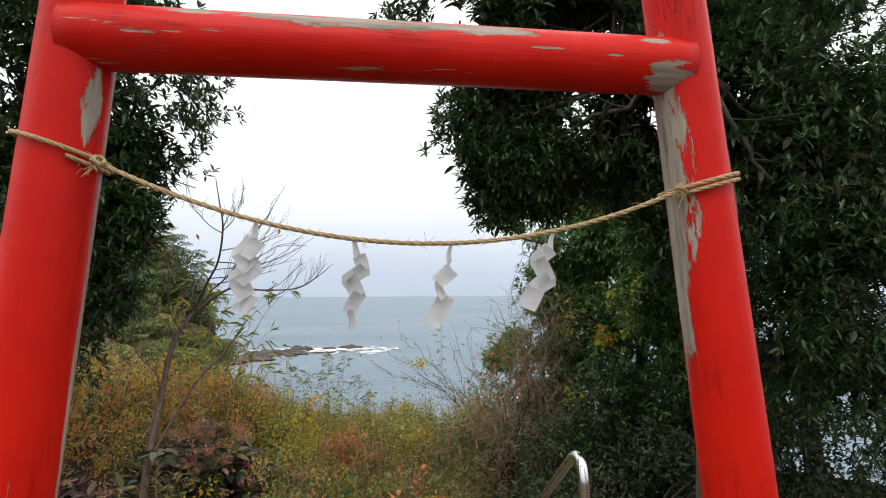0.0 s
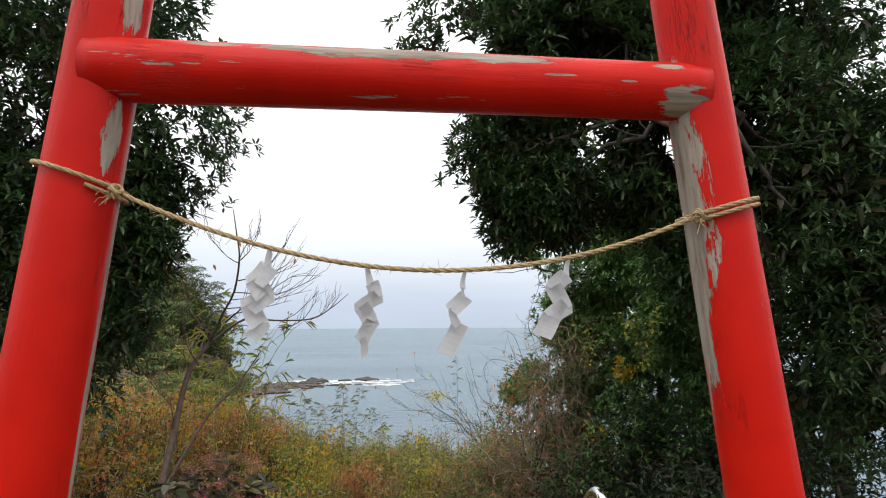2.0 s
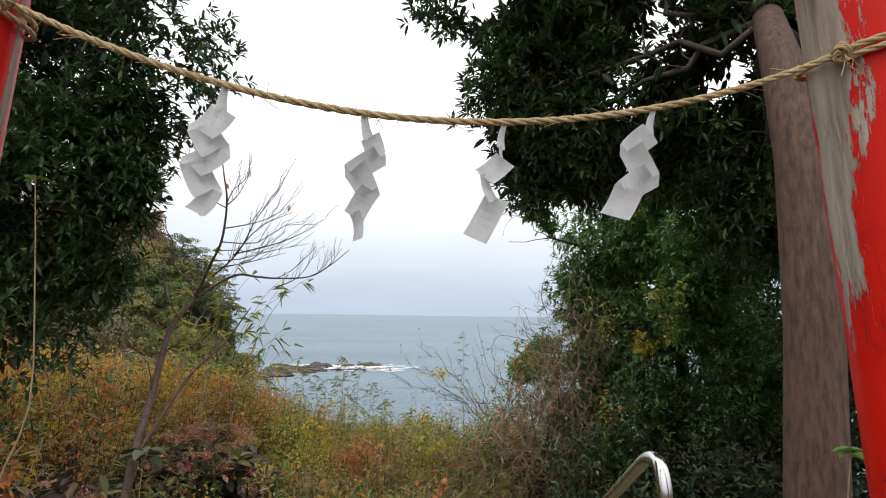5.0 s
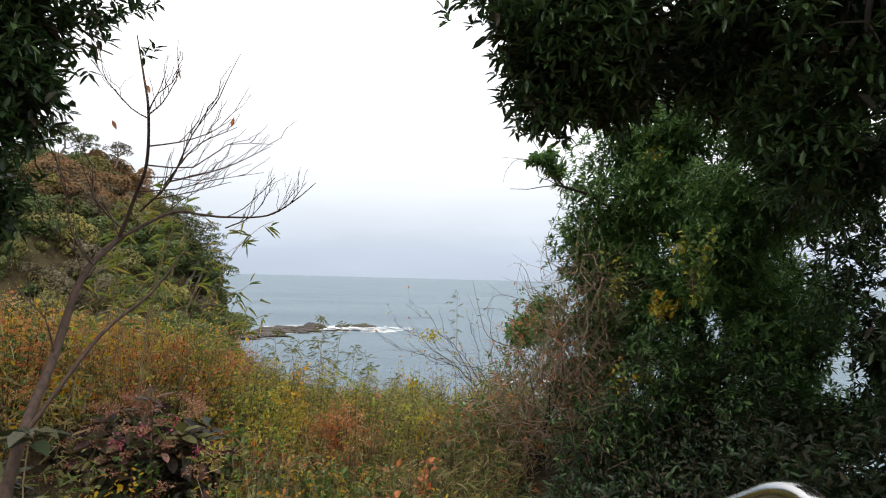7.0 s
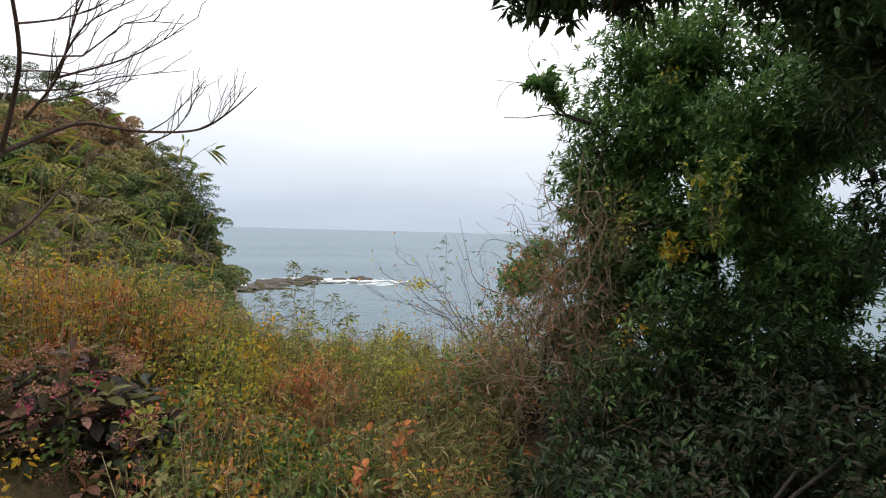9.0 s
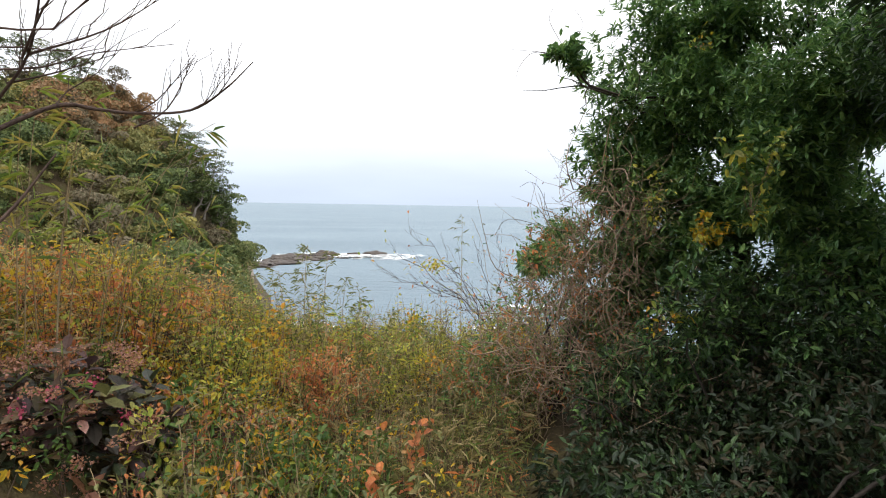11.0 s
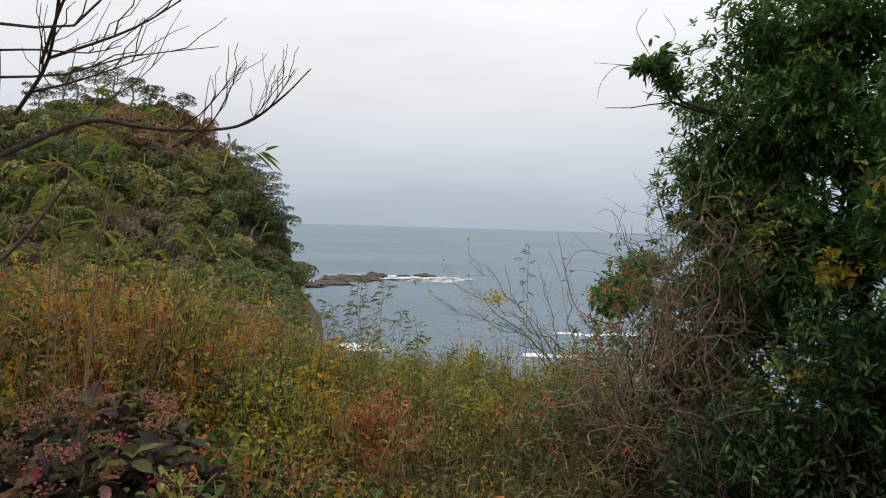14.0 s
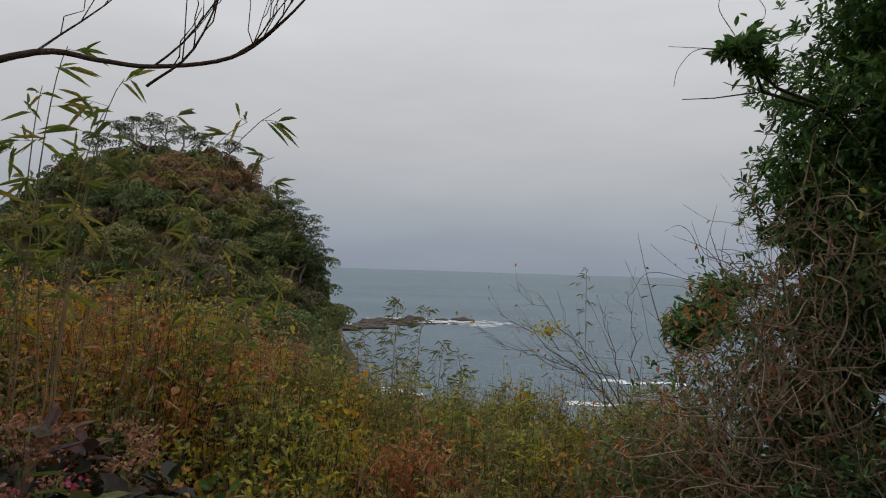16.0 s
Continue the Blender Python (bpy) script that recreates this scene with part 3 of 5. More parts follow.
def post_ring(foot, top, z, radius, tilt, start, sweep, n=36):
    u = (z - foot.z) / (top.z - foot.z)
    c = foot.lerp(top, u)
    pts = []
    for i in range(n + 1):
        t = radians(start + sweep * i / n)
        pts.append((c.x + radius * math.cos(t), c.y + radius * math.sin(t), c.z + tilt * math.cos(t)))
    return pts


KNOT_L, KNOT_R = Vector((-0.80, 1.97, 2.17)), Vector((1.14, 1.775, 2.09))


def rope_at(u):
    """The hanging rope between its two knots."""
    p = KNOT_L.lerp(KNOT_R, u)
    p.z -= 0.222 * 4 * u * (1 - u) * (1 + 0.05 * (2 * u - 1))
    return p


def build_rope():
    rope = thing("straw_rope", (0.15, 1.9, 1.9), "twisted tan straw rope tied round both gate posts", "rope")
    rope.matrix_world = Matrix.Identity(4)
    r = 0.0076
    span = [rope_at(i / 60) for i in range(61)]
    part("hanging_rope", mesh_from("hanging_rope", *rope_strands(span, r), [ROPE], smooth=True), rope)
    ring = post_ring(LEFT_FOOT, LEFT_TOP, 2.235, 0.142, -0.045, -50, 360)
    part("loop", mesh_from("loop", *rope_strands(ring, r), [ROPE], smooth=True), rope)
    ring = post_ring(RIGHT_FOOT, RIGHT_TOP, 2.125, 0.130, 0.035, -140, 360)
    part("loop", mesh_from("loop", *rope_strands(ring, r), [ROPE], smooth=True), rope)
    ring = post_ring(LEFT_FOOT, LEFT_TOP, 2.214, 0.142, -0.05, -60, 200)
    part("loop", mesh_from("loop", *rope_strands(ring, r * 0.9), [ROPE], smooth=True), rope)
    ring = post_ring(RIGHT_FOOT, RIGHT_TOP, 2.105, 0.130, 0.035, -150, 200)
    part("loop", mesh_from("loop", *rope_strands(ring, r * 0.9), [ROPE], smooth=True), rope)
    for k in (KNOT_L, KNOT_R):
        pieces = []
        for axis in range(3):
            pts = []
            for i in range(21):
                t = 2 * math.pi * i / 20
                o = [0, 0, 0]
                o[axis], o[(axis + 1) % 3] = 0.02 * math.cos(t), 0.018 * math.sin(t)
                o[(axis + 2) % 3] = 0.008 * math.sin(2 * t)
                pts.append((k.x + o[0], k.y - 0.008 + o[1], k.z + o[2]))
            pieces.append(rope_strands(pts, r * 0.75))
        part("knot", mesh_from("knot", *joined(pieces), [ROPE], smooth=True), rope)
        # loose straw ends
        ends = [tube(bend((k.x, k.y - 0.01, k.z), (k.x + rng.normal() * 0.04, k.y - 0.03, k.z - 0.03 + rng.normal() * 0.03), 4, 0.2), 0.0012, 4) for _ in range(14)]
        part("straw_end", mesh_from("straw_end", *joined(ends), [ROPE]), rope, kind="stuff")
    hairs = []
    for i in range(140):
        u = rng.uniform(0.02, 0.98)
        c = np.array(rope_at(u))
        hairs.append(tube(bend(c, c + rng.normal(size=3) * np.array([0.03, 0.015, 0.015]), 3, 0.1), 0.0007, 3))
    part("straw_fibre", mesh_from("straw_fibre", *joined(hairs), [ROPE]), rope, kind="stuff")


def streamer(u, turn, neck, panels):
    """A zigzag paper streamer: a narrow neck, then squares of folded paper that swing to and fro, each hung from a corner of the last.
    Each panel: lean from the vertical and twist about its own length, in degrees, length and width."""
    top = rope_at(u)
    at = np.array([0.0, 0.0, 0.0])
    vs, qs, o = [], [], 0
    for k, (lean, twist, length, width) in enumerate([(neck, 25, 0.055, 0.020)] + panels):
        a, b = radians(lean), radians(twist)
        along = np.array([math.sin(a), 0.12 * math.sin(b), -math.cos(a)])
        across = np.array([math.cos(a) * math.cos(b), math.sin(b), math.sin(a) * math.cos(b)])
        out = np.cross(across, along)
        n, m = 6, 5
        for i in range(n + 1):
            f = i / n
            for j in range(m):
                g = j / (m - 1) - 0.5
                curl = 0.10 * length * math.sin(math.pi * f) + 0.16 * width * (g * g) * (1 if k % 2 else -1)
                w = width * (1 if k else 0.7 + 0.6 * f)
                vs.append(at + along * length * f + across * w * (g - 0.12 * (f - 0.5)) + out * curl + np.array([0, -0.0015 * k, 0]))
        qs += [(o + i * m + j, o + i * m + j + 1, o + (i + 1) * m + j + 1, o + (i + 1) * m + j) for i in range(n) for j in range(m - 1)]
        if k:
            qs += [(o - m + j, o - m + j + 1, o + j + 1, o + j) for j in range(m - 1)]
        o = len(vs)
        side = 0.30 * width * (1 if lean > 0 else -1) if k else 0.0
        at = at + along * length * 0.90 + across * side * 0.5
    bm = bmesh.new()
    bv = [bm.verts.new(v) for v in vs]
    for f in qs:
        bm.faces.new([bv[i] for i in f])
    bmesh.ops.solidify(bm, geom=list(bm.faces), thickness=0.0006)
    me = bpy.data.meshes.new("paper_streamer")
    bm.to_mesh(me)
    bm.free()
    me.materials.append(PAPER)
    ob = new("paper_streamer", me)
    ob.matrix_world = Matrix.Translation(top + Vector((0, 0, -0.004))) @ pose(0, 0, 0, 0, 0, turn) @ Matrix.Scale(1.08, 4)
    tagged(ob, "white zigzag folded paper streamer hanging from the rope", "paper streamer", "streamers on the rope")


build_rope()
streamer(0.262, 8, -4, [(-34, -25, 0.066, 0.070), (38, 22, 0.060, 0.066), (-46, -18, 0.070, 0.064), (30, 25, 0.072, 0.062), (-28, -30, 0.060, 0.056)])
streamer(0.426, -6, 14, [(22, -20, 0.050, 0.046), (-52, 25, 0.070, 0.048), (34, -28, 0.062, 0.058), (-26, 30, 0.066, 0.046), (10, -52, 0.058, 0.040)])
streamer(0.592, 10, -6, [(10, 55, 0.030, 0.036), (-44, -22, 0.064, 0.050), (26, 40, 0.060, 0.044), (-26, -18, 0.104, 0.052)])
streamer(0.770, -8, -8, [(-42, 24, 0.066, 0.058), (30, -26, 0.076, 0.054), (-50, 20, 0.066, 0.060), (-22, -26, 0.068, 0.062)])


# ---- stainless handrail ----
def build_rail():
    rail = thing("handrail", (1.15, 2.8, -0.3), "polished stainless steel tube handrail bent over at its upper end", "handrail")
    rail.matrix_world = Matrix.Identity(4)
    fwd = Vector((0.16, 0.987, 0)).normalized()
    top = Vector((1.125, 2.70, 0.965))
    r = 0.026
    pts = []
    post = top - fwd * 0.11
    pts += [Vector((post.x, post.y, z)) for z in np.linspace(-0.35, top.z - 0.13, 5)]
    # the bend
    down = (fwd - Vector((0, 0, 0.57))).normalized()
    a, b, c = Vector((post.x, post.y, top.z - 0.13)), Vector((post.x, post.y, top.z + 0.035)) + fwd * 0.02, top + down * 0.14
    for i in range(1, 13):
        t = i / 12
        pts.append(a * (1 - t) ** 2 + b * 2 * t * (1 - t) + c * t * t)
    for d in np.linspace(0.2, 1.15, 6):
        pts.append(top + down * d)
    v, q = tube([tuple(p) for p in pts], r, 24)
    part("bent_tube", mesh_from("bent_tube", v, q, [STEEL], smooth=True), rail)
    foot = top + down * 1.1
    v, q = tube([(foot.x, foot.y, z) for z in np.linspace(-0.75, foot.z, 4)], r * 0.95, 24)
    part("lower_post", mesh_from("lower_post", v, q, [STEEL], smooth=True), rail)


build_rail()


# ---- near trees ----
def tree(name, label, category, trunk_pts, trunk_r, bark, lobes, count, per, size, mat, boughs, gap=-0.15, inside=None, **kw):
    t = thing(name, trunk_pts[0], label, category)
    t.matrix_world = Matrix.Identity(4)
    p = np.asarray(trunk_pts, float)
    part("trunk", mesh_from("trunk", *tube(p, trunk_r, 14), [bark], smooth=True), t)
    for b in boughs:
        part("limb", mesh_from("limb", *limbs(p[0], p[-1], [b], trunk_r[-1] * 0.32), [DARKBARK], smooth=True), t)
    tips, out = crown_tips(lobes, count, gap)
    v, q = rosettes(tips, out, per, size, **kw)
    # larger leaves inside; unless another is given, their colour carries the crown's inner shade
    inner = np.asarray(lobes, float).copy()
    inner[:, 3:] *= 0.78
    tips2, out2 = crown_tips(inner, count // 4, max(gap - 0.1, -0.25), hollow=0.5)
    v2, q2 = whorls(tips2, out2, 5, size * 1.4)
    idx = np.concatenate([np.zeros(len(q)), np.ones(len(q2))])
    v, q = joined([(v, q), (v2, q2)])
    part("crown", mesh_from("crown", v, q, [mat, DARKSHADED if inside is None else inside], idx), t, kind="stuff")
    return t


tree("evergreen_tree", "dark evergreen tree with glossy leaves beside the gate", "tree",
     [(-3.2, 5.5, -0.4), (-3.15, 5.5, 0.8), (-3.0, 5.5, 1.8), (-2.9, 5.5, 2.6)], [0.15, 0.13, 0.11, 0.09], DARKBARK,
     [(-3.1, 5.6, 3.7, 1.75, 1.2, 1.9), (-2.75, 5.3, 2.6, 1.1, 0.9, 1.3), (-3.2, 5.2, 1.6, 1.2, 0.9, 1.1), (-4.5, 5.0, 2.6, 1.5, 1.3, 2.2), (-4.0, 4.5, 1.2, 1.2, 0.8, 1.2), (-4.4, 4.4, 0.2, 1.4, 0.9, 0.8), (-2.7, 5.5, 4.6, 1.3, 0.9, 1.2), (-4.6, 5.2, 4.9, 1.7, 1.2, 1.3), (-4.0, 5.0, 3.6, 1.4, 0.9, 1.2), (-2.15, 5.3, 3.6, 0.9, 0.6, 1.1), (-2.15, 5.2, 2.6, 0.75, 0.55, 0.8), (-2.05, 5.3, 1.75, 0.48, 0.35, 0.5), (-1.98, 5.3, 2.35, 0.45, 0.35, 0.5), (-1.95, 5.3, 3.0, 0.5, 0.4, 0.6)],
     17500, 7, 0.092, EVERGREEN, [(-2.2, 5.4, 3.8), (-3.6, 5.8, 4.2), (-1.9, 5.2, 2.8), (-4.2, 5.1, 3.0), (-2.8, 5.1, 4.6)])
tree("evergreen_tree", "large dark evergreen tree with red-brown trunk overhanging the path", "tree",
     [(2.45, 3.5, -0.6), (2.45, 3.5, 0.4), (2.5, 3.5, 1.4), (2.53, 3.55, 2.4), (2.6, 3.75, 3.1), (2.8, 4.1, 3.6)], [0.18, 0.16, 0.15, 0.14, 0.12, 0.10], BARK,
     [(1.95, 5.4, 3.35, 1.15, 0.75, 0.95), (2.9, 4.9, 3.7, 1.3, 1.0, 1.2), (1.75, 5.3, 4.5, 1.3, 0.9, 0.9), (3.2, 4.9, 2.5, 0.8, 0.6, 0.9), (4.1, 4.4, 3.2, 1.3, 1.1, 1.6), (4.3, 4.3, 1.6, 1.0, 0.9, 1.1), (2.9, 5.3, 3.05, 0.8, 0.6, 0.6), (3.6, 4.8, 5.0, 1.7, 1.2, 1.3), (2.2, 5.4, 5.4, 1.2, 0.9, 0.9), (1.62, 5.35, 3.0, 0.5, 0.4, 0.5), (2.1, 5.6, 2.88, 0.6, 0.5, 0.42), (1.5, 5.4, 3.5, 0.7, 0.5, 0.6), (1.3, 5.4, 4.4, 0.85, 0.5, 0.6), (1.55, 5.4, 2.85, 0.46, 0.4, 0.46), (1.42, 5.4, 2.62, 0.34, 0.3, 0.3), (1.36, 5.4, 2.55, 0.2, 0.2, 0.2), (1.38, 5.4, 3.0, 0.36, 0.35, 0.4), (1.6, 5.4, 3.15, 0.5, 0.4, 0.4), (1.9, 5.4, 2.75, 0.45, 0.35, 0.35)],
     24000, 7, 0.098, EVERGREEN, [(1.4, 5.3, 3.4), (2.6, 5.2, 4.3), (3.6, 4.8, 3.8), (4.2, 4.4, 3.0), (1.8, 5.1, 4.4), (3.1, 4.5, 2.7), (1.5, 5.4, 2.9), (3.3, 3.9, 2.6), (3.6, 4.6, 2.2)], gap=-0.06)
tree("camellia_tree", "dense broadleaf evergreen tree on the bank hung with dry vines", "tree",
     [(5.2, 9.3, -0.9), (5.1, 9.3, 0.2), (5.0, 9.3, 1.2), (4.9, 9.3, 2.0)], [0.13, 0.11, 0.09, 0.08], DARKBARK,
     [(4.35, 9.5, 2.6, 1.35, 1.1, 1.2), (4.3, 9.2, 1.2, 1.2, 0.9, 1.1), (4.7, 9.4, 3.6, 1.2, 1.0, 0.9), (5.3, 8.5, 0.4, 1.5, 0.9, 1.2), (4.4, 8.5, 0.0, 1.0, 0.8, 0.9), (6.3, 8.9, 2.9, 1.3, 1.0, 1.2), (2.85, 10.3, 0.62, 0.38, 0.3, 0.2), (3.05, 10.3, 0.92, 0.28, 0.25, 0.16), (2.66, 10.3, 0.46, 0.25, 0.22, 0.14), (2.52, 8.95, 2.98, 0.2, 0.16, 0.10), (2.72, 8.95, 2.84, 0.2, 0.15, 0.10), (2.62, 8.95, 3.1, 0.13, 0.1, 0.10), (4.0, 8.3, -0.6, 1.1, 0.7, 0.6), (5.6, 7.9, -0.4, 1.3, 0.8, 0.7), (5.0, 8.4, 1.5, 0.9, 0.7, 0.9), (3.55, 9.3, 1.7, 0.75, 0.5, 0.9), (3.5, 9.2, 0.5, 0.7, 0.5, 0.8), (3.85, 9.1, -0.2, 0.6, 0.4, 0.6), (5.0, 7.8, 2.4, 1.0, 0.7, 0.9), (4.35, 7.7, 1.7, 0.6, 0.4, 0.6), (5.0, 7.5, 0.9, 0.8, 0.6, 0.6), (4.4, 9.5, 1.9, 0.75, 0.45, 0.6), (3.85, 9.5, 0.1, 0.6, 0.4, 0.55), (3.3, 9.2, -0.2, 0.5, 0.35, 0.5), (6.5, 9.5, 1.4, 0.8, 0.5, 0.7)],
     22500, 7, 0.105, CAMELLIA, [(3.9, 9.6, 2.6), (4.6, 9.5, 3.6), (5.6, 9.0, 3.6), (6.2, 8.8, 2.8), (4.1, 8.9, 1.4), (5.2, 8.5, 0.8), (2.65, 8.95, 2.85), (2.5, 8.95, 2.97)], gap=-0.14, inside=CAMELLIA)
tree("evergreen_tree", "dark evergreen tree in deep shade behind the gate post", "tree",
     [(5.6, 6.2, -0.6), (5.5, 6.2, 0.6), (5.4, 6.2, 1.6)], [0.12, 0.10, 0.08], DARKBARK,
     [(5.5, 6.6, 2.6, 1.5, 1.0, 1.7), (5.3, 6.4, 0.8, 1.2, 0.8, 1.3), (6.4, 5.6, 1.6, 1.4, 1.3, 2.2), (5.2, 6.8, -0.3, 1.2, 0.7, 0.8), (6.8, 5.2, -0.1, 1.4, 1.2, 1.0), (6.2, 6.0, 4.2, 1.6, 1.2, 1.2), (5.6, 6.4, 5.4, 1.7, 1.2, 1.0)],
     15000, 6, 0.095, EVERGREEN, [(4.8, 6.4, 2.6), (5.8, 6.5, 3.2), (6.2, 5.8, 2.4), (5.0, 6.3, 1.0)], gap=0.02)


def shrub(label, lobes, count, per, size, mats, category="shrub", foot=None, **kw):
    lobes = np.asarray(lobes, float)
    foot = foot or (lobes[0][0], lobes[0][1])
    z = float(ground_height(*foot)) - 0.05
    t = thing("shrub", (*foot, z), label, category)
    t.matrix_world = Matrix.Identity(4)
    for l in lobes:
        for _ in range(3):
            e = l[:3] + rng.normal(size=3) * l[3:] * 0.5
            part("stem", mesh_from("stem", *tube(bend((*foot, z), e, 6, 0.08), np.linspace(0.02, 0.005, 6), 6), [DARKBARK], smooth=True), t)
    tips, out = crown_tips(lobes, count, -0.3, hollow=0.45)
    v, q = whorls(tips, out, per, size, **kw)
    idx = np.repeat(rng.integers(0, len(mats), len(tips)), per * 2)
    part("foliage", mesh_from("foliage", v, q, mats, idx), t, kind="stuff")


# the shade under the trees is put partly into these shrubs' leaf colours
shrub("low evergreen shrub, leaves coloured dark for the shade of the trees", [(3.2, 7.3, -0.9, 0.9, 0.6, 0.7), (4.2, 7.0, -0.6, 1.0, 0.7, 0.9), (2.4, 7.0, -1.1, 0.7, 0.5, 0.5)], 2600, 6, 0.09, [EVERGREEN, DARKSHADED, DARKSHADED])
shrub("low evergreen shrub beside the path, leaves coloured dark for shade", [(2.6, 5.9, -0.8, 0.7, 0.6, 0.6), (3.6, 5.7, -0.6, 0.9, 0.7, 0.8), (4.6, 5.5, -0.4, 0.9, 0.8, 1.0)], 2600, 6, 0.09, [EVERGREEN, DARKSHADED, DARKSHADED])
shrub("shrub hanging with narrow leaves, some coloured dark for shade, under the evergreen", [(3.7, 7.6, 0.1, 0.8, 0.4, 0.8), (4.6, 7.2, 0.2, 0.8, 0.5, 0.8), (2.9, 7.7, -0.5, 0.6, 0.4, 0.6)], 1500, 6, 0.095, [EVERGREEN, DARKSHADED, CAMELLIA])
shrub("brownish thicket of half-bare twigs under the dry vines", [(3.35, 8.75, -0.45, 0.6, 0.4, 0.7), (2.35, 8.9, -0.3, 0.85, 0.45, 0.75), (2.75, 9.1, 0.6, 0.6, 0.4, 0.7), (1.8, 8.9, -0.7, 0.7, 0.5, 0.5)], 2200, 5, 0.075, [OLIVE, CAMELLIA, CAMELLIA, RUST], foot=(2.5, 8.9))


# ---- bare-branched young tree ----
def build_bare_tree():
    t = thing("bare_tree", (-1.55, 4.9, -0.7), "young tree with bare reddish twigs rising from the scrub", "tree")
    t.matrix_world = Matrix.Identity(4)
    pieces = []

    trunk = np.array([(-1.6, 4.85, -0.75), (-1.62, 4.95, 0.2), (-1.66, 5.4, 0.81), (-1.64, 5.65, 1.30), (-1.53, 5.9, 1.58)])
    part("trunk", mesh_from("trunk", *tapered(trunk, [0.036, 0.032, 0.028, 0.023, 0.018], 8), [TWIG], smooth=True), t)
    sweep = np.array([(-1.53, 5.9, 1.58), (-1.27, 6.15, 1.80), (-1.08, 6.22, 1.80), (-0.89, 6.25, 1.79), (-0.57, 6.2, 1.81), (-0.36, 6.15, 1.93), (-0.19, 6.08, 2.07)])
    part("limb", mesh_from("limb", *tapered(sweep, [0.014, 0.012, 0.010, 0.0085, 0.007, 0.005, 0.0025], 8), [TWIG], smooth=True), t)
    rise = np.array([(-1.53, 5.9, 1.58), (-1.38, 5.75, 1.86), (-1.24, 5.55, 2.06), (-1.15, 5.3, 2.34), (-1.17, 5.25, 2.55), (-1.2, 5.2, 2.78)])
    part("limb", mesh_from("limb", *tapered(rise, [0.014, 0.012, 0.010, 0.008, 0.006, 0.003], 8), [TWIG], smooth=True), t)
    low = np.array([(-1.58, 5.0, 0.45), (-1.36, 5.3, 0.95), (-1.16, 5.5, 1.2), (-0.98, 5.6, 1.5)])
    part("limb", mesh_from("limb", *tapered(low, [0.014, 0.012, 0.009, 0.004], 8), [TWIG], smooth=True), t)
    for way, r in ((((-1.38, 5.85, 1.77), (-1.14, 5.7, 1.97), (-0.95, 5.5, 2.25), (-0.77, 5.4, 2.46)), 0.0085), (((-1.14, 5.7, 1.97), (-0.75, 5.6, 2.07), (-0.44, 5.5, 2.21)), 0.0065), (((-1.17, 5.7, 1.95), (-0.92, 5.5, 2.18), (-0.64, 5.4, 2.30)), 0.0065), (((-1.15, 5.3, 2.32), (-1.06, 5.3, 2.42), (-0.97, 5.3, 2.62)), 0.005),
                   (((-0.88, 6.2, 1.70), (-0.66, 6.1, 1.80), (-0.49, 6.0, 2.04)), 0.006), (((-1.51, 5.5, 1.38), (-1.60, 5.4, 1.58), (-1.66, 5.4, 1.92)), 0.007), (((-0.57, 6.2, 1.81), (-0.40, 6.15, 1.90), (-0.27, 6.1, 2.07)), 0.0045), (((-1.30, 5.8, 1.85), (-1.05, 5.75, 1.90), (-0.72, 5.65, 1.98)), 0.006)):
        p = flowing(way, 4)
        part("limb", mesh_from("limb", *tube(p, np.linspace(r, 0.0018, len(p)), 6), [TWIG], smooth=True), t)
        for k in range(2, len(p) - 1):
            d = p[-1] - p[0]
            e = p[k] + d * rng.uniform(0.12, 0.32) + np.array([rng.normal() * 0.05, rng.normal() * 0.05, rng.uniform(0.04, 0.16)])
            pieces.append(tube(bend(p[k], e, 5, 0.07, 0.04), np.linspace(r * 0.45, 0.0013, 5), 4))
    for a, b, r in (((-1.24, 5.55, 2.05), (-0.41, 5.4, 2.2), 0.006), ((-1.18, 5.42, 2.15), (-0.68, 5.4, 2.35), 0.006), ((-1.3, 5.65, 1.98), (-0.8, 5.6, 2.0), 0.005), ((-1.15, 5.3, 2.34), (-0.97, 5.3, 2.65), 0.005),
                    ((-1.38, 5.75, 1.9), (-0.55, 5.9, 2.1), 0.006), ((-1.15, 5.3, 2.3), (-1.5, 5.3, 2.65), 0.005), ((-1.64, 5.65, 1.30), (-1.85, 5.4, 1.9), 0.006), ((-1.53, 5.9, 1.58), (-1.9, 5.7, 2.2), 0.006),
                    ((-0.89, 6.25, 1.79), (-0.5, 6.1, 2.1), 0.0045), ((-0.57, 6.2, 1.81), (-0.32, 6.15, 2.05), 0.004), ((-1.66, 5.4, 0.81), (-1.9, 5.3, 1.5), 0.006), ((-1.27, 6.15, 1.8), (-0.95, 6.3, 2.2), 0.005), ((-1.5, 5.95, 1.62), (-2.1, 6.2, 2.5), 0.008)):
        p = flowing(bend(a, b, 4, 0.10, 0.05), 2)
        pieces.append(tube(p, np.linspace(r, 0.0016, len(p)), 5))
        for k in (2, 3, 4, 5):
            e = p[k] + (p[-1] - p[0]) * rng.uniform(0.15, 0.4) + np.array([rng.normal() * 0.04, rng.normal() * 0.05, rng.uniform(0.02, 0.2)])
            pk = bend(p[k], e, 5, 0.07, 0.03)
            pieces.append(tube(pk, np.linspace(r * 0.5, 0.0012, 5), 4))
            if rng.random() < 0.6:
                e2 = pk[2] + (pk[-1] - pk[0]) * 0.4 + rng.normal(size=3) * 0.04 + np.array([0, 0, 0.05])
                pieces.append(tube(bend(pk[2], e2, 3, 0.05), np.linspace(r * 0.3, 0.001, 3), 4))
    # last few withered leaves
    lb = np.array([(-1.16, 5.27, 2.5), (-0.66, 5.4, 2.36), (-0.98, 5.3, 2.62), (-1.4, 5.4, 2.3)])
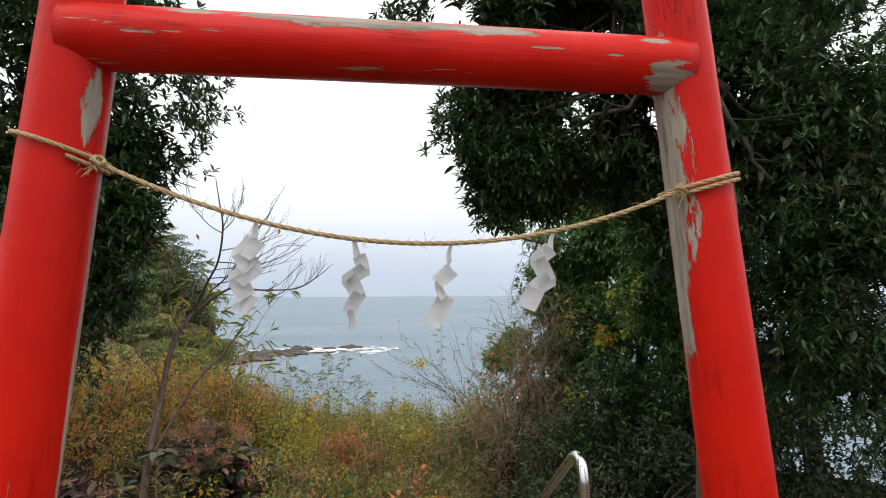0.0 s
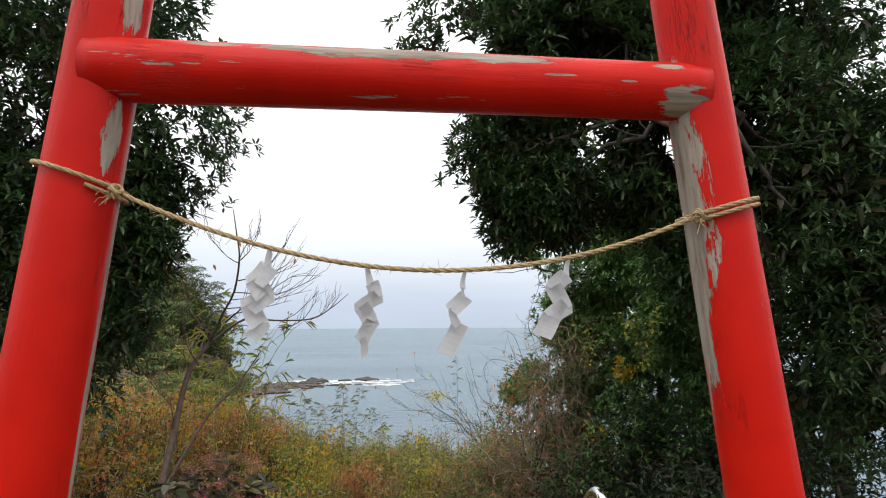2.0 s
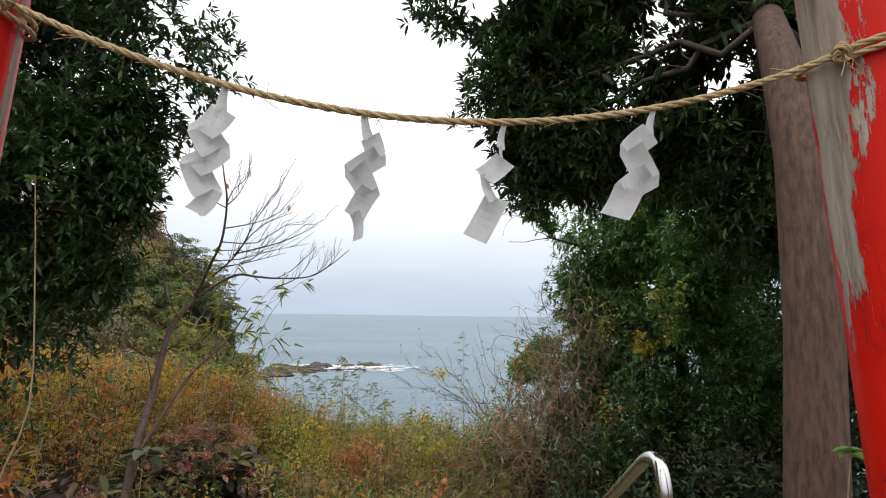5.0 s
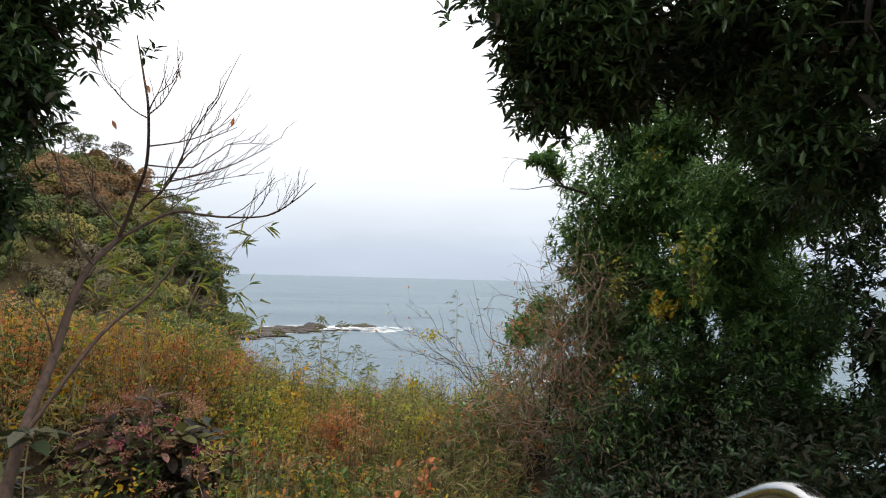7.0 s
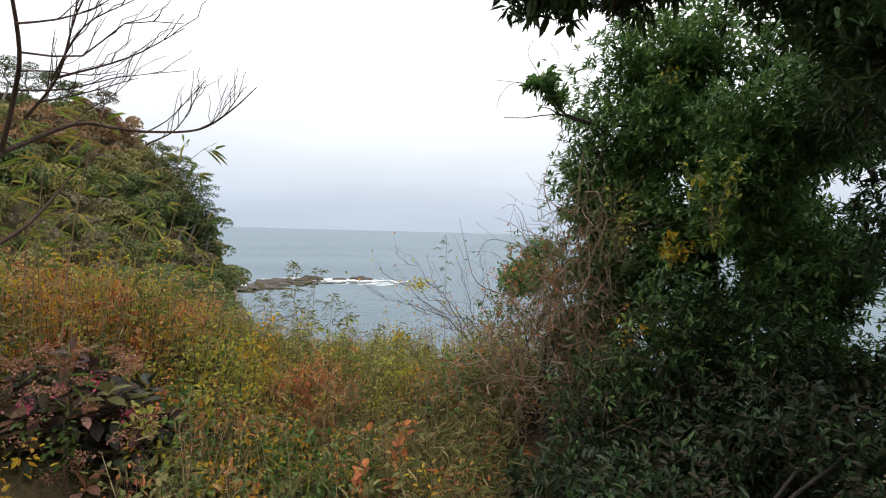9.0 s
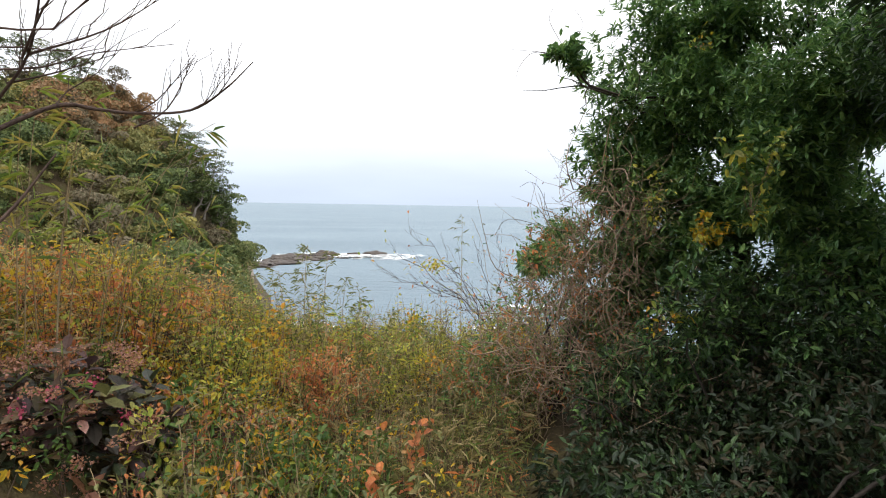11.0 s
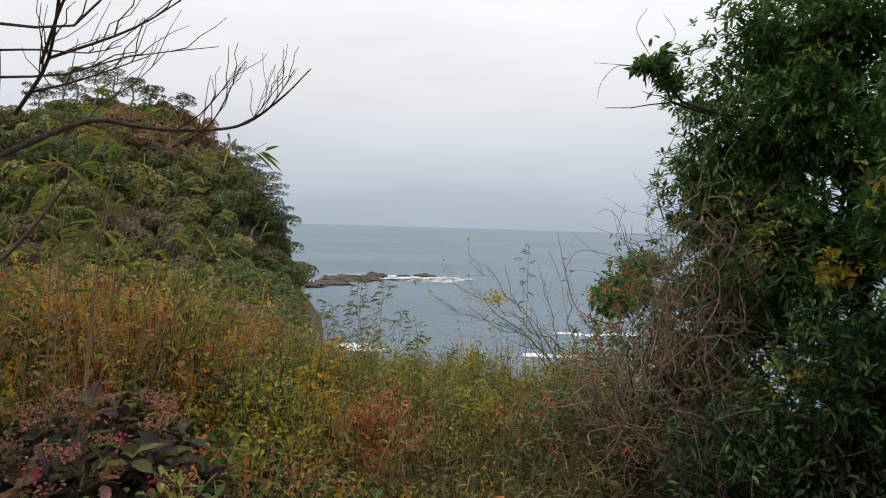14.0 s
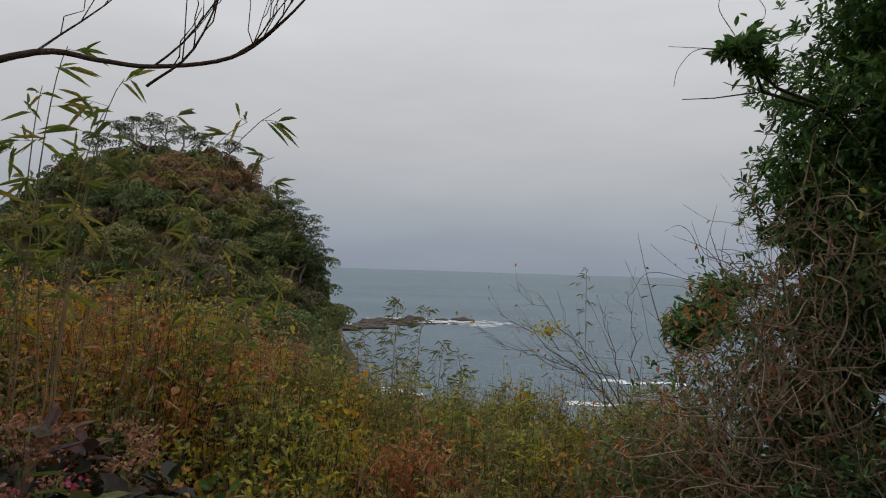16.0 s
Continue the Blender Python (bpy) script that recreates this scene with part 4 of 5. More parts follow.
    v, q = leaves(lb, np.array([[0.1, 0, -1.0]] * 4) + rng.normal(size=(4, 3)) * 0.2, np.full(4, 0.055), width=0.5)
    part("leaf", mesh_from("leaf", v, q, [RUST]), t, "withered red leaves", kind="stuff")
    part("twig", mesh_from("twig", *joined(pieces), [TWIG]), t, kind="stuff")


build_bare_tree()


# ---- scrub on the bank ----
def scatter(n, x0, x1, y0, y1, near=1.0):
    x = rng.uniform(x0, x1, n)
    y = y0 + (y1 - y0) * rng.random(n) ** near
    return x, y


def keep_off_path(x, y):
    lim = np.interp(y, [0, 4.5, 5.6, 6.2], [0.9, 0.9, 0.9, 0.0])
    return (np.abs(x - 0.4) > lim)


# stretches of the bank with their own mix of plants: centre x, y, radii, chance of blades, then shares of the leaf and blade kinds
# leaves: yellow-green, yellow, olive, rust, fresh green; blades: straw, olive, bamboo, rust, yellow-green
PATCHES = [
    (-3.2, 9.0, 1.9, 2.2, 0.40, (0.22, 0.30, 0.06, 0.36, 0.06), (0.64, 0.06, 0.14, 0.16)),
    (-1.2, 8.3, 0.9, 1.2, 0.30, (0.54, 0.32, 0.04, 0.04, 0.06), (0.36, 0.14, 0.50, 0.00)),
    (0.2, 10.4, 1.3, 1.4, 0.66, (0.60, 0.14, 0.10, 0.08, 0.08), (0.36, 0.04, 0.22, 0.00, 0.38)),
    (-0.05, 8.4, 0.42, 0.55, 0.30, (0.05, 0.08, 0.08, 0.74, 0.05), (0.30, 0.16, 0.08, 0.46)),
    (-0.2, 6.8, 0.85, 0.85, 0.32, (0.07, 0.09, 0.32, 0.08, 0.44), (0.12, 0.56, 0.26, 0.06)),
    (1.3, 8.2, 0.9, 1.6, 0.82, (0.08, 0.06, 0.48, 0.30, 0.08), (0.26, 0.58, 0.13, 0.03)),
    (-1.4, 6.3, 0.9, 0.8, 0.25, (0.05, 0.12, 0.28, 0.33, 0.22), (0.26, 0.40, 0.14, 0.20)),
    (0.6, 9.2, 0.9, 0.8, 0.72, (0.40, 0.14, 0.20, 0.18, 0.08), (0.44, 0.12, 0.20, 0.02, 0.22)),
    (-2.2, 7.3, 1.0, 0.8, 0.35, (0.20, 0.28, 0.12, 0.32, 0.08), (0.56, 0.14, 0.14, 0.16)),
]


def patch_at(a, b):
    """The stretch that a spot belongs to, with ragged borders."""
    w = [((a - p[0]) / p[2]) ** 2 + ((b - p[1]) / p[3]) ** 2 + rng.normal() * 0.35 for p in PATCHES]
    return PATCHES[int(np.argmin(w))]


def build_scrub():
    """Plants of many kinds: each has a few stems, its own leaf size and its own tone."""
    n = 3900
    x, y = scatter(n, -7, 3.4, 4.6, 12.3)
    ok = keep_off_path(x, y) & (x < np.interp(y, [4, 6, 8, 9.5, 11, 12.3], [1.2, 1.3, 1.9, 3.0, 3.2, 1.0]))
    ok &= ~((y < 7.1) & (x > -2.8) & (x < -0.8) & (rng.random(n) < 0.85))
    x, y = x[ok], y[ok]
    g = ground_height(x, y)
    kinds = [[], []]
    stems = []
    for a, b, c in zip(x, y, g):
        spot = patch_at(a, b)
        tall = (0.66 + 0.5 * noise.noise(Vector((a * 1.5, b * 1.5, 0.3))) + rng.normal() * 0.17) * np.interp(b, [4.6, 6.5], [0.5, 1.0])
        tall = max(tall, 0.22)
        grassy = rng.random() < spot[4]
        k = rng.integers(3, 6)
        foot = np.array([a, b, c])
        ends = foot + np.stack([rng.normal(size=k) * 0.14, rng.normal(size=k) * 0.14, tall * rng.uniform(0.7, 1.12, k)], 1)
        if grassy:
            m = 44
            w = rng.integers(0, k, m)
            f = rng.uniform(0.25, 1.0, m) ** 0.7
            base = foot + (ends[w] - foot) * f[:, None] + rng.normal(size=(m, 3)) * 0.045
            stem_way = unit(ends - foot)[w]
            way = rng.normal(size=(m, 3)) * np.array([0.9, 0.9, 0.7]) + stem_way * 0.35
            v, q = leaves(base, way, rng.uniform(0.06, 0.17, m), width=rng.uniform(0.06, 0.11), droop=0.18, up=0.4)
            kinds[0].append((v, q, int(rng.choice(len(spot[6]), p=spot[6]))))
        else:
            m = 84
            w = rng.integers(0, k, m)
            f = rng.uniform(0.3, 1.0, m) ** 0.7
            base = foot + (ends[w] - foot) * f[:, None] + rng.normal(size=(m, 3)) * np.array([0.05, 0.05, 0.035])
            way = rng.normal(size=(m, 3)) + np.array([0, -0.1, 0.15])
            size = rng.choice([0.030, 0.040, 0.052, 0.068], p=[0.25, 0.35, 0.25, 0.15])
            if spot[1] < 7.0:
                size *= 1.12
            v, q = leaves(base, way, size * rng.uniform(0.6, 1.25, m), width=rng.uniform(0.4, 0.75), droop=0.2)
            kinds[1].append((v, q, int(rng.choice(5, p=spot[5]))))
        for e in ends:
            stems.append(tube(bend(foot, e, 4, 0.06), np.linspace(0.004, 0.0013, 4), 3))
    for name, label, cat, mats, some in (("dry_grass", "tangled dry straw-coloured grass and dwarf bamboo blades", "grass", [STRAW, OLIVE, BAMBOO, RUST, YELLOWGREEN], kinds[0]),
                                         ("undergrowth", "autumn scrub with yellow, olive and rust leaves on the bank", "undergrowth", [YELLOWGREEN, YELLOW, OLIVE, RUST, GREEN], kinds[1])):
        v, q = joined([(v, q) for v, q, _ in some])
        idx = np.concatenate([np.full(len(q), t) for _, q, t in some])
        tagged(new(name, mesh_from(name, v, q, mats, idx)), label, cat, kind="stuff")
    tagged(new("scrub_stems", mesh_from("scrub_stems", *joined(stems), [TWIG])), "thin brown stems of the scrub on the bank", "stems", kind="stuff")
    # stalks
    x, y = scatter(1800, -6, 3.0, 5.0, 12.2)
    ok = keep_off_path(x, y) & ~((y < 7.2) & (x < -0.6)) & (x < np.interp(y, [4, 6, 8, 9.5, 11], [0.8, 1.0, 1.5, 2.4, 2.6]))
    x, y = x[ok], y[ok]
    g = ground_height(x, y)
    pieces = []
    for a, b2, c in zip(x, y, g):
        top = np.array([a + rng.normal() * 0.15, b2 + rng.normal() * 0.15, c + rng.uniform(0.5, 1.15)])
        pieces.append(tube(bend((a, b2, c), top, 4, 0.12), np.linspace(0.004, 0.0015, 4), 3))
    ob = new("dry_stalks", mesh_from("dry_stalks", *joined(pieces), [STALK]))
    tagged(ob, "thin dry upright stalks standing in the scrub", "stalks", kind="stuff")


build_scrub()


# ---- headland woods ----
def tufts(p, facing, size):
    """Small four-cornered tufts of foliage that lie on a crown's surface and face outward, unevenly tilted."""
    n = len(p)
    nor = unit(facing + rng.normal(size=(n, 3)) * 0.42)
    a = unit(np.cross(nor, rng.normal(size=(n, 3))))
    b = np.cross(nor, a)
    s = size[:, None]
    v = np.stack([p - a * s * 0.5, p + b * s * 0.34 + nor * s * 0.10, p + a * s * 0.55 - nor * s * 0.12, p - b * s * 0.34 + nor * s * 0.06], 1)
    return v.reshape(-1, 3), np.arange(4 * n).reshape(-1, 4)


def crown_cluster(x, y, z, r, flat, count, leaf):
    """A far tree's crown: a few overlapping domes of foliage over a hollow underside."""
    k = 5
    lob = np.array([(x + rng.normal() * r * 0.55, y + rng.normal() * r * 0.4, z + r * rng.uniform(0.2, 0.85), r * rng.uniform(0.38, 0.75), r * rng.uniform(0.38, 0.75), r * flat * rng.uniform(0.45, 0.8)) for _ in range(k)])
    pick = rng.integers(0, k, count)
    d = unit(rng.normal(size=(count, 3)) + np.array([0, -0.25, 0.6]))
    p = lob[pick, :3] + d * (1 - np.abs(rng.normal(size=(count, 1))) * 0.07) * lob[pick, 3:]
    return tufts(p, d, leaf * rng.uniform(0.55, 1.3, count))


def build_headland():
    vs, qs, ids, o = [], [], [], 0
    n = 0
    while n < 800:
        x, y = rng.uniform(-70, -17.8), RIDGE_Y + 4 - 25 * rng.random() ** 1.3
        z = float(ground_height(x, y))
        if z < -12.5:
            continue
        n += 1
        r = rng.choice([0.9, 1.3, 1.8, 2.4], p=[0.2, 0.35, 0.3, 0.15]) * rng.uniform(0.85, 1.15)
        patch = noise.noise(Vector((x * 0.16, y * 0.2, z * 0.2)))
        u = patch * 1.3 + rng.normal() * 0.25
        # a rust-coloured slope below the crest; evergreens towards the sea and inland; brushwood low down
        rusty = float(smooth(6.0, 2.0, math.hypot((x + 32.5) * 0.75, (z - 10.5) * 1.0)))
        seaward, inland, low = float(smooth(-28.0, -23.0, x)), float(smooth(-44.0, -50.0, x)), float(smooth(1.0, -5.0, z))
        u += 0.02 + 0.42 * seaward + 0.2 * inland - 0.75 * rusty - 0.2 * low
        if rusty > 0.3 and u < -0.15 and rng.random() < 0.62:
            k, flat = 2, 0.8
        elif u > 0.28:
            k, flat = 0, 0.7
        elif u > 0.0:
            k, flat = 4, 0.75
        elif u > -0.28:
            k, flat = 1, 0.8
        elif u > -0.5:
            k, flat = 3, 0.8
        else:
            k, flat = 5, 0.8
        if z > 11.5 and x > -52 and rusty < 0.3:
            r *= 0.6
        v, q = crown_cluster(x, y, z, r, flat, int(170 + 230 * r * r), 0.30)
        vs.append(v)
        qs.append(q + o)
        ids.append(np.full(len(q), k))
        o += len(v)
    ob = new("headland_woods", mesh_from("headland_woods", np.concatenate(vs), np.concatenate(qs), WOODS, np.concatenate(ids)))
    tagged(ob, "wooded headland with dark evergreens and autumn trees", "woods", kind="stuff")


def pine(x, y, h, lean, spread, tiers, mat, label):
    """A wind-shaped pine: a forked pale trunk under flat pads of needles."""
    z = float(ground_height(x, y)) - 0.3
    t = thing("pine_tree", (x, y, z), label, "tree", "pines on the headland")
    t.matrix_world = Matrix.Identity(4)
    top = np.array([x + lean, y, z + h])
    p = bend((x, y, z), top, 7, 0.05)
    part("trunk", mesh_from("trunk", *tube(p, np.linspace(0.17, 0.06, 7), 8), [PALEBARK], smooth=True), t)
    br, pads = [], []
    for k in range(tiers):
        f = 0.45 + 0.55 * (k + rng.random()) / tiers
        q = np.array([np.interp(f, np.linspace(0, 1, 7), p[:, i]) for i in range(3)])
        reach = spread * (1.15 - 0.55 * f) * rng.uniform(0.6, 1.1)
        ang = k * 2.4 + rng.normal() * 0.3
        e = q + np.array([math.cos(ang) * reach + lean * 0.12, math.sin(ang) * reach * 0.7 - 0.2, rng.uniform(0.2, 0.7)])
        br.append(tube(bend(q, e, 5, 0.08), np.linspace(0.07, 0.025, 5), 5))
        w = spread * rng.uniform(0.32, 0.52)
        pads.append((*e, w, w * 0.8, rng.uniform(0.18, 0.34)))
    pads.append((*top, spread * 0.45, spread * 0.4, 0.35))
    for v, q in br:
        part("limb", mesh_from("limb", v, q, [PALEBARK], smooth=True), t)
    lob = np.asarray(pads)
    count = 150 * len(pads)
    pick = rng.integers(0, len(pads), count)
    d = unit(rng.normal(size=(count, 3)) + np.array([0, 0, 0.45]))
    c = lob[pick, :3] + d * (1 - np.abs(rng.normal(size=(count, 1))) * 0.2) * lob[pick, 3:]
    v, q = leaves(c, d * np.array([1, 1, 0.3]) + rng.normal(size=d.shape) * 0.4, rng.uniform(0.16, 0.36, count), width=0.4, up=0.9)
    part("crown", mesh_from("crown", v, q, [mat]), t, kind="stuff")


build_headland()
PINE, REDTREE = "spreading dark green pine with pale trunk on the headland", "small reddish autumn tree on the headland crest"
for x, y, h, lean, spread, tiers, m in ((-53.5, 78, 4.2, -0.6, 1.9, 7, 0), (-50.5, 78, 5.0, -0.3, 2.1, 8, 0), (-47.6, 77.5, 5.2, 0.4, 2.3, 8, 0), (-45.2, 77, 5.4, -0.3, 2.2, 7, 4), (-43.0, 77, 5.3, 0.4, 2.2, 6, 0), (-41.0, 77, 5.0, 0.5, 2.1, 6, 4), (-38.6, 77, 4.6, 0.6, 2.0, 7, 0), (-36.4, 77, 4.2, 0.7, 1.8, 7, 0),
                                        (-32.6, 77, 5.4, 0.7, 1.5, 7, 5), (-34.2, 75, 3.2, 0.3, 1.2, 6, 2), (-30.5, 77.5, 2.8, 0.6, 1.3, 6, 2),
                                        (-25.8, 77, 5.6, 0.9, 2.3, 10, 4), (-24.2, 76, 6.0, 1.4, 2.4, 11, 0), (-22.6, 77, 6.4, 1.6, 2.4, 11, 4), (-21.4, 76, 6.8, 1.5, 2.2, 11, 0), (-23.4, 74, 4.8, 1.2, 2.2, 10, 4), (-21.0, 78, 4.8, 1.7, 1.9, 10, 0), (-21.8, 73, 4.2, 1.6, 1.9, 9, 0), (-20.2, 76, 3.6, 1.2, 1.6, 9, 0), (-19.6, 78, 3.6, 0.9, 1.3, 8, 4)):
    pine(x, y, h, lean, spread, tiers, WOODS[m], REDTREE if m == 2 else PINE)


# ---- slope between the bank and the headland ----
def build_slope():
    n = 26000
    y = 12.5 + 62 * rng.random(n) ** 1.6
    coast = np.interp(y, [11, 12.2, 14, 30, 60, 95], [5.2, 2.0, -2.2, -7.5, -14.0, -24.0])
    x = coast + 2.0 - (0.55 * (y - 8) + 6) * rng.random(n)
    x = np.where(rng.random(n) < 0.28, coast + rng.uniform(-0.8, 2.6, n), x)
    g = ground_height(x, y)
    ok = g > -12
    x, y, g = x[ok], y[ok], g[ok]
    lift = np.array([noise.noise(Vector((a * 0.25, b * 0.25, 2.2))) for a, b in zip(x, y)])
    z = g + (0.7 + 1.4 * np.maximum(lift, -0.2)) * rng.random(len(x)) ** 0.6 * np.interp(y, [12, 30], [0.5, 1.3])
    base = np.stack([x, y, z], 1)
    size = np.interp(y, [12, 30, 70], [0.09, 0.22, 0.5]) * rng.uniform(0.7, 1.3, len(x))
    v, q = leaves(base, rng.normal(size=base.shape) + np.array([0, 0, 0.6]), size, width=0.55)
    u = lift + rng.normal(size=len(x)) * 0.16
    idx = np.select([u > 0.25, u > 0.05, u > -0.12, u > -0.32, u > -0.45], [0, 4, 1, 5, 3], 2)
    idx = np.where((y < 26) & (rng.random(len(x)) < 0.45), 5, idx)
    ob = new("slope_scrub", mesh_from("slope_scrub", v, q, WOODS, np.repeat(idx, 2)))
    tagged(ob, "olive and brown scrub on the slope down to the headland", "undergrowth", kind="stuff")


build_slope()


# ---- bare cliff at the foot of the headland ----
def cliff_material():
    m, nt, p = material("pale_cliff_rock")
    n = noise_node(nt, 0.8, 6, 0.65, stretch=(1, 1, 0.4))
    r = ramp_node(nt, [(0.3, (0.20, 0.15, 0.10)), (0.7, (0.46, 0.38, 0.29))])
    nt.links.new(n.outputs["Fac"], r.inputs[0])
    nt.links.new(r.outputs[0], p.inputs["Base Color"])
    p.inputs["Roughness"].default_value = 0.9
    bump(nt, p, n.outputs["Fac"], 1.0, 0.4)
    return m


def build_cliff():
    bm = bmesh.new()
    bmesh.ops.create_icosphere(bm, subdivisions=4, radius=1.0)
    for v in bm.verts:
        f = 1 + 0.3 * noise.noise(v.co * 1.8) + 0.15 * noise.noise(v.co * 5)
        v.co = Vector((v.co.x * 2.2, v.co.y * 3.0, v.co.z * 6.5)) * f
    me = bpy.data.meshes.new("cliff")
    bm.to_mesh(me)
    bm.free()
    me.materials.append(cliff_material())
    ob = new("cliff", me)
    ob.location = (-19.4, 83.5, -11.0)
    tagged(ob, "bare pale buff cliff face below the headland woods", "cliff", kind="structure")


build_cliff()


# ---- reef ----
def sea_rock(x, y, s, seed, flat=0.42):
    bm = bmesh.new()
    bmesh.ops.create_icosphere(bm, subdivisions=3, radius=1.0)
    for v in bm.verts:
        f = 1 + 0.45 * noise.noise(v.co * 1.6 + Vector((seed * 3.3, 0, 0))) + 0.2 * noise.noise(v.co * 4 + Vector((0, seed, 0)))
        v.co = Vector((v.co.x * s * 2.0, v.co.y * s, v.co.z * s * flat)) * f
    me = bpy.data.meshes.new("reef_rock")
    bm.to_mesh(me)
    bm.free()
    me.materials.append(ROCK)
    ob = new("reef_rock", me)
    ob.location = (x, y, SEA_Z + 0.05)
    tagged(ob, "low dark wet rock of the reef in the surf", "rock", "reef rocks")


def foam(cx, cy, rx, ry, seed, pieces=60):
    """A ragged patch of broken white water that lies on the sea."""
    vs, qs, o = [], [], 0
    for k in range(pieces):
        x, y = cx + rng.normal() * rx * 0.5, cy + rng.normal() * ry * 0.5
        a, b = rng.uniform(0.5, 2.6), rng.uniform(0.3, 1.1)
        n = 12
        ring = [(x + a * math.cos(2 * math.pi * i / n) * rng.uniform(0.6, 1.2), y + b * math.sin(2 * math.pi * i / n) * rng.uniform(0.6, 1.2), SEA_Z + 0.06 + 0.004 * k) for i in range(n)]
        vs += [(x, y, SEA_Z + 0.10 + 0.004 * k)] + ring
        qs += [(o, o + 1 + i, o + 1 + (i + 1) % n) for i in range(n)]
        o += n + 1
    ob = new("foam", mesh_from("foam", vs, qs, [FOAM], smooth=True))
    tagged(ob, "white surf breaking round the reef", "surf", kind="stuff")


def build_reef():
    for k in range(34):
        u = k / 33
        x = np.interp(u, [0, 0.45, 1], [-31, -20, 1.5]) + rng.normal() * 1.0
        y = np.interp(u, [0, 0.45, 1], [139, 155, 166]) + rng.normal() * 2.5
        sea_rock(x, y, rng.uniform(0.7, 1.7) * (1.5 - 0.75 * u) * (0.6 if u > 0.6 else 1), k)
    for x, y, s in ((-22.0, 157, 1.9), (-14.8, 163, 2.1), (-0.6, 166, 1.9), (-6.5, 165, 1.3), (-24.5, 150, 2.0)):
        sea_rock(x, y, s, x, 0.75)
    foam(-4.5, 164.5, 13, 5, 1, 150)
    foam(-14, 166.5, 12, 4, 2, 110)
    foam(-26, 152, 8, 3, 3, 36)
    foam(4, 160, 9, 5, 4, 26)
    foam(-8.5, 73, 2.4, 1.6, 5, 12)
    foam(15, 71, 3.5, 0.9, 6, 7)
    foam(27, 85, 5.0, 1.2, 7, 10)


build_reef()


# ---- plants standing out of the scrub ----
def bamboo(x, y, h, tip, count, leaf, mat=BAMBOO, label="slender bamboo shoot with narrow leaves", start=0.35):
    """A thin cane that arches to its tip, with side sprays of narrow leaves."""
    z = float(ground_height(x, y)) - 0.05
    t = thing("bamboo", (x, y, z), label, "bamboo", "bamboo shoots on the bank")
    t.matrix_world = Matrix.Identity(4)
    a, c = np.array([x, y, z]), np.array(tip, float)
    b = np.array([x + (c[0] - x) * 0.3, y + (c[1] - y) * 0.3, z + (c[2] - z) * 0.85 + 0.1])
    u = np.linspace(0, 1, 12)[:, None]
    p = a * (1 - u) ** 2 + b * 2 * u * (1 - u) + c * u * u
    part("cane", mesh_from("cane", *tube(p, np.linspace(0.0055, 0.0016, 12), 6), [STALK], smooth=True), t)
    twigs, base, way = [], [], []
    for k in range(count):
        f = start + (1 - start) * (k + rng.random()) / count
        q = np.array([np.interp(f, u[:, 0], p[:, i]) for i in range(3)])
        side = np.array([rng.normal(), rng.normal() * 0.8, rng.uniform(-0.1, 0.5)])
        side /= np.linalg.norm(side)
        e = q + side * rng.uniform(0.03, 0.13)
        twigs.append(tube(bend(q, e, 3, 0.08), [0.0016, 0.0012, 0.001], 4))
        for j in range(rng.integers(3, 6)):
            base.append(e - side * 0.02 * j)
            way.append(side + rng.normal(size=3) * 0.55 + np.array([0, 0, -0.15]))
    part("twig", mesh_from("twig", *joined(twigs), [STALK]), t, kind="stuff")
    v, q = leaves(np.array(base), np.array(way), leaf * rng.uniform(0.6, 1.2, len(base)), width=0.12, droop=0.25)
    part("foliage", mesh_from("foliage", v, q, [mat]), t, kind="stuff")


for x, y, tip, n in ((-0.42, 9.8, (-0.36, 9.8, 0.75), 26), (-0.2, 9.85, (-0.1, 9.8, 0.68), 22), (-0.62, 9.7, (-0.7, 9.7, 0.45), 16), (0.0, 10.2, (0.1, 10.2, 0.3), 16), (-0.3, 10.0, (-0.48, 10.0, 0.4), 18), (0.35, 10.4, (0.22, 10.4, 0.15), 14),
                     (0.2, 9.6, (0.3, 9.6, 0.05), 14), (1.75, 11.0, (1.74, 11.0, 1.1), 12), (-0.9, 9.4, (-1.0, 9.4, 0.6), 18), (0.6, 10.0, (0.7, 10.0, -0.1), 14), (-0.1, 9.3, (-0.2, 9.3, 0.2), 14), (-0.75, 10.1, (-0.85, 10.1, 0.3), 16)):
    bamboo(x, y, 1.0, tip, n * 4 // 3, 0.088, FINEBAMBOO)
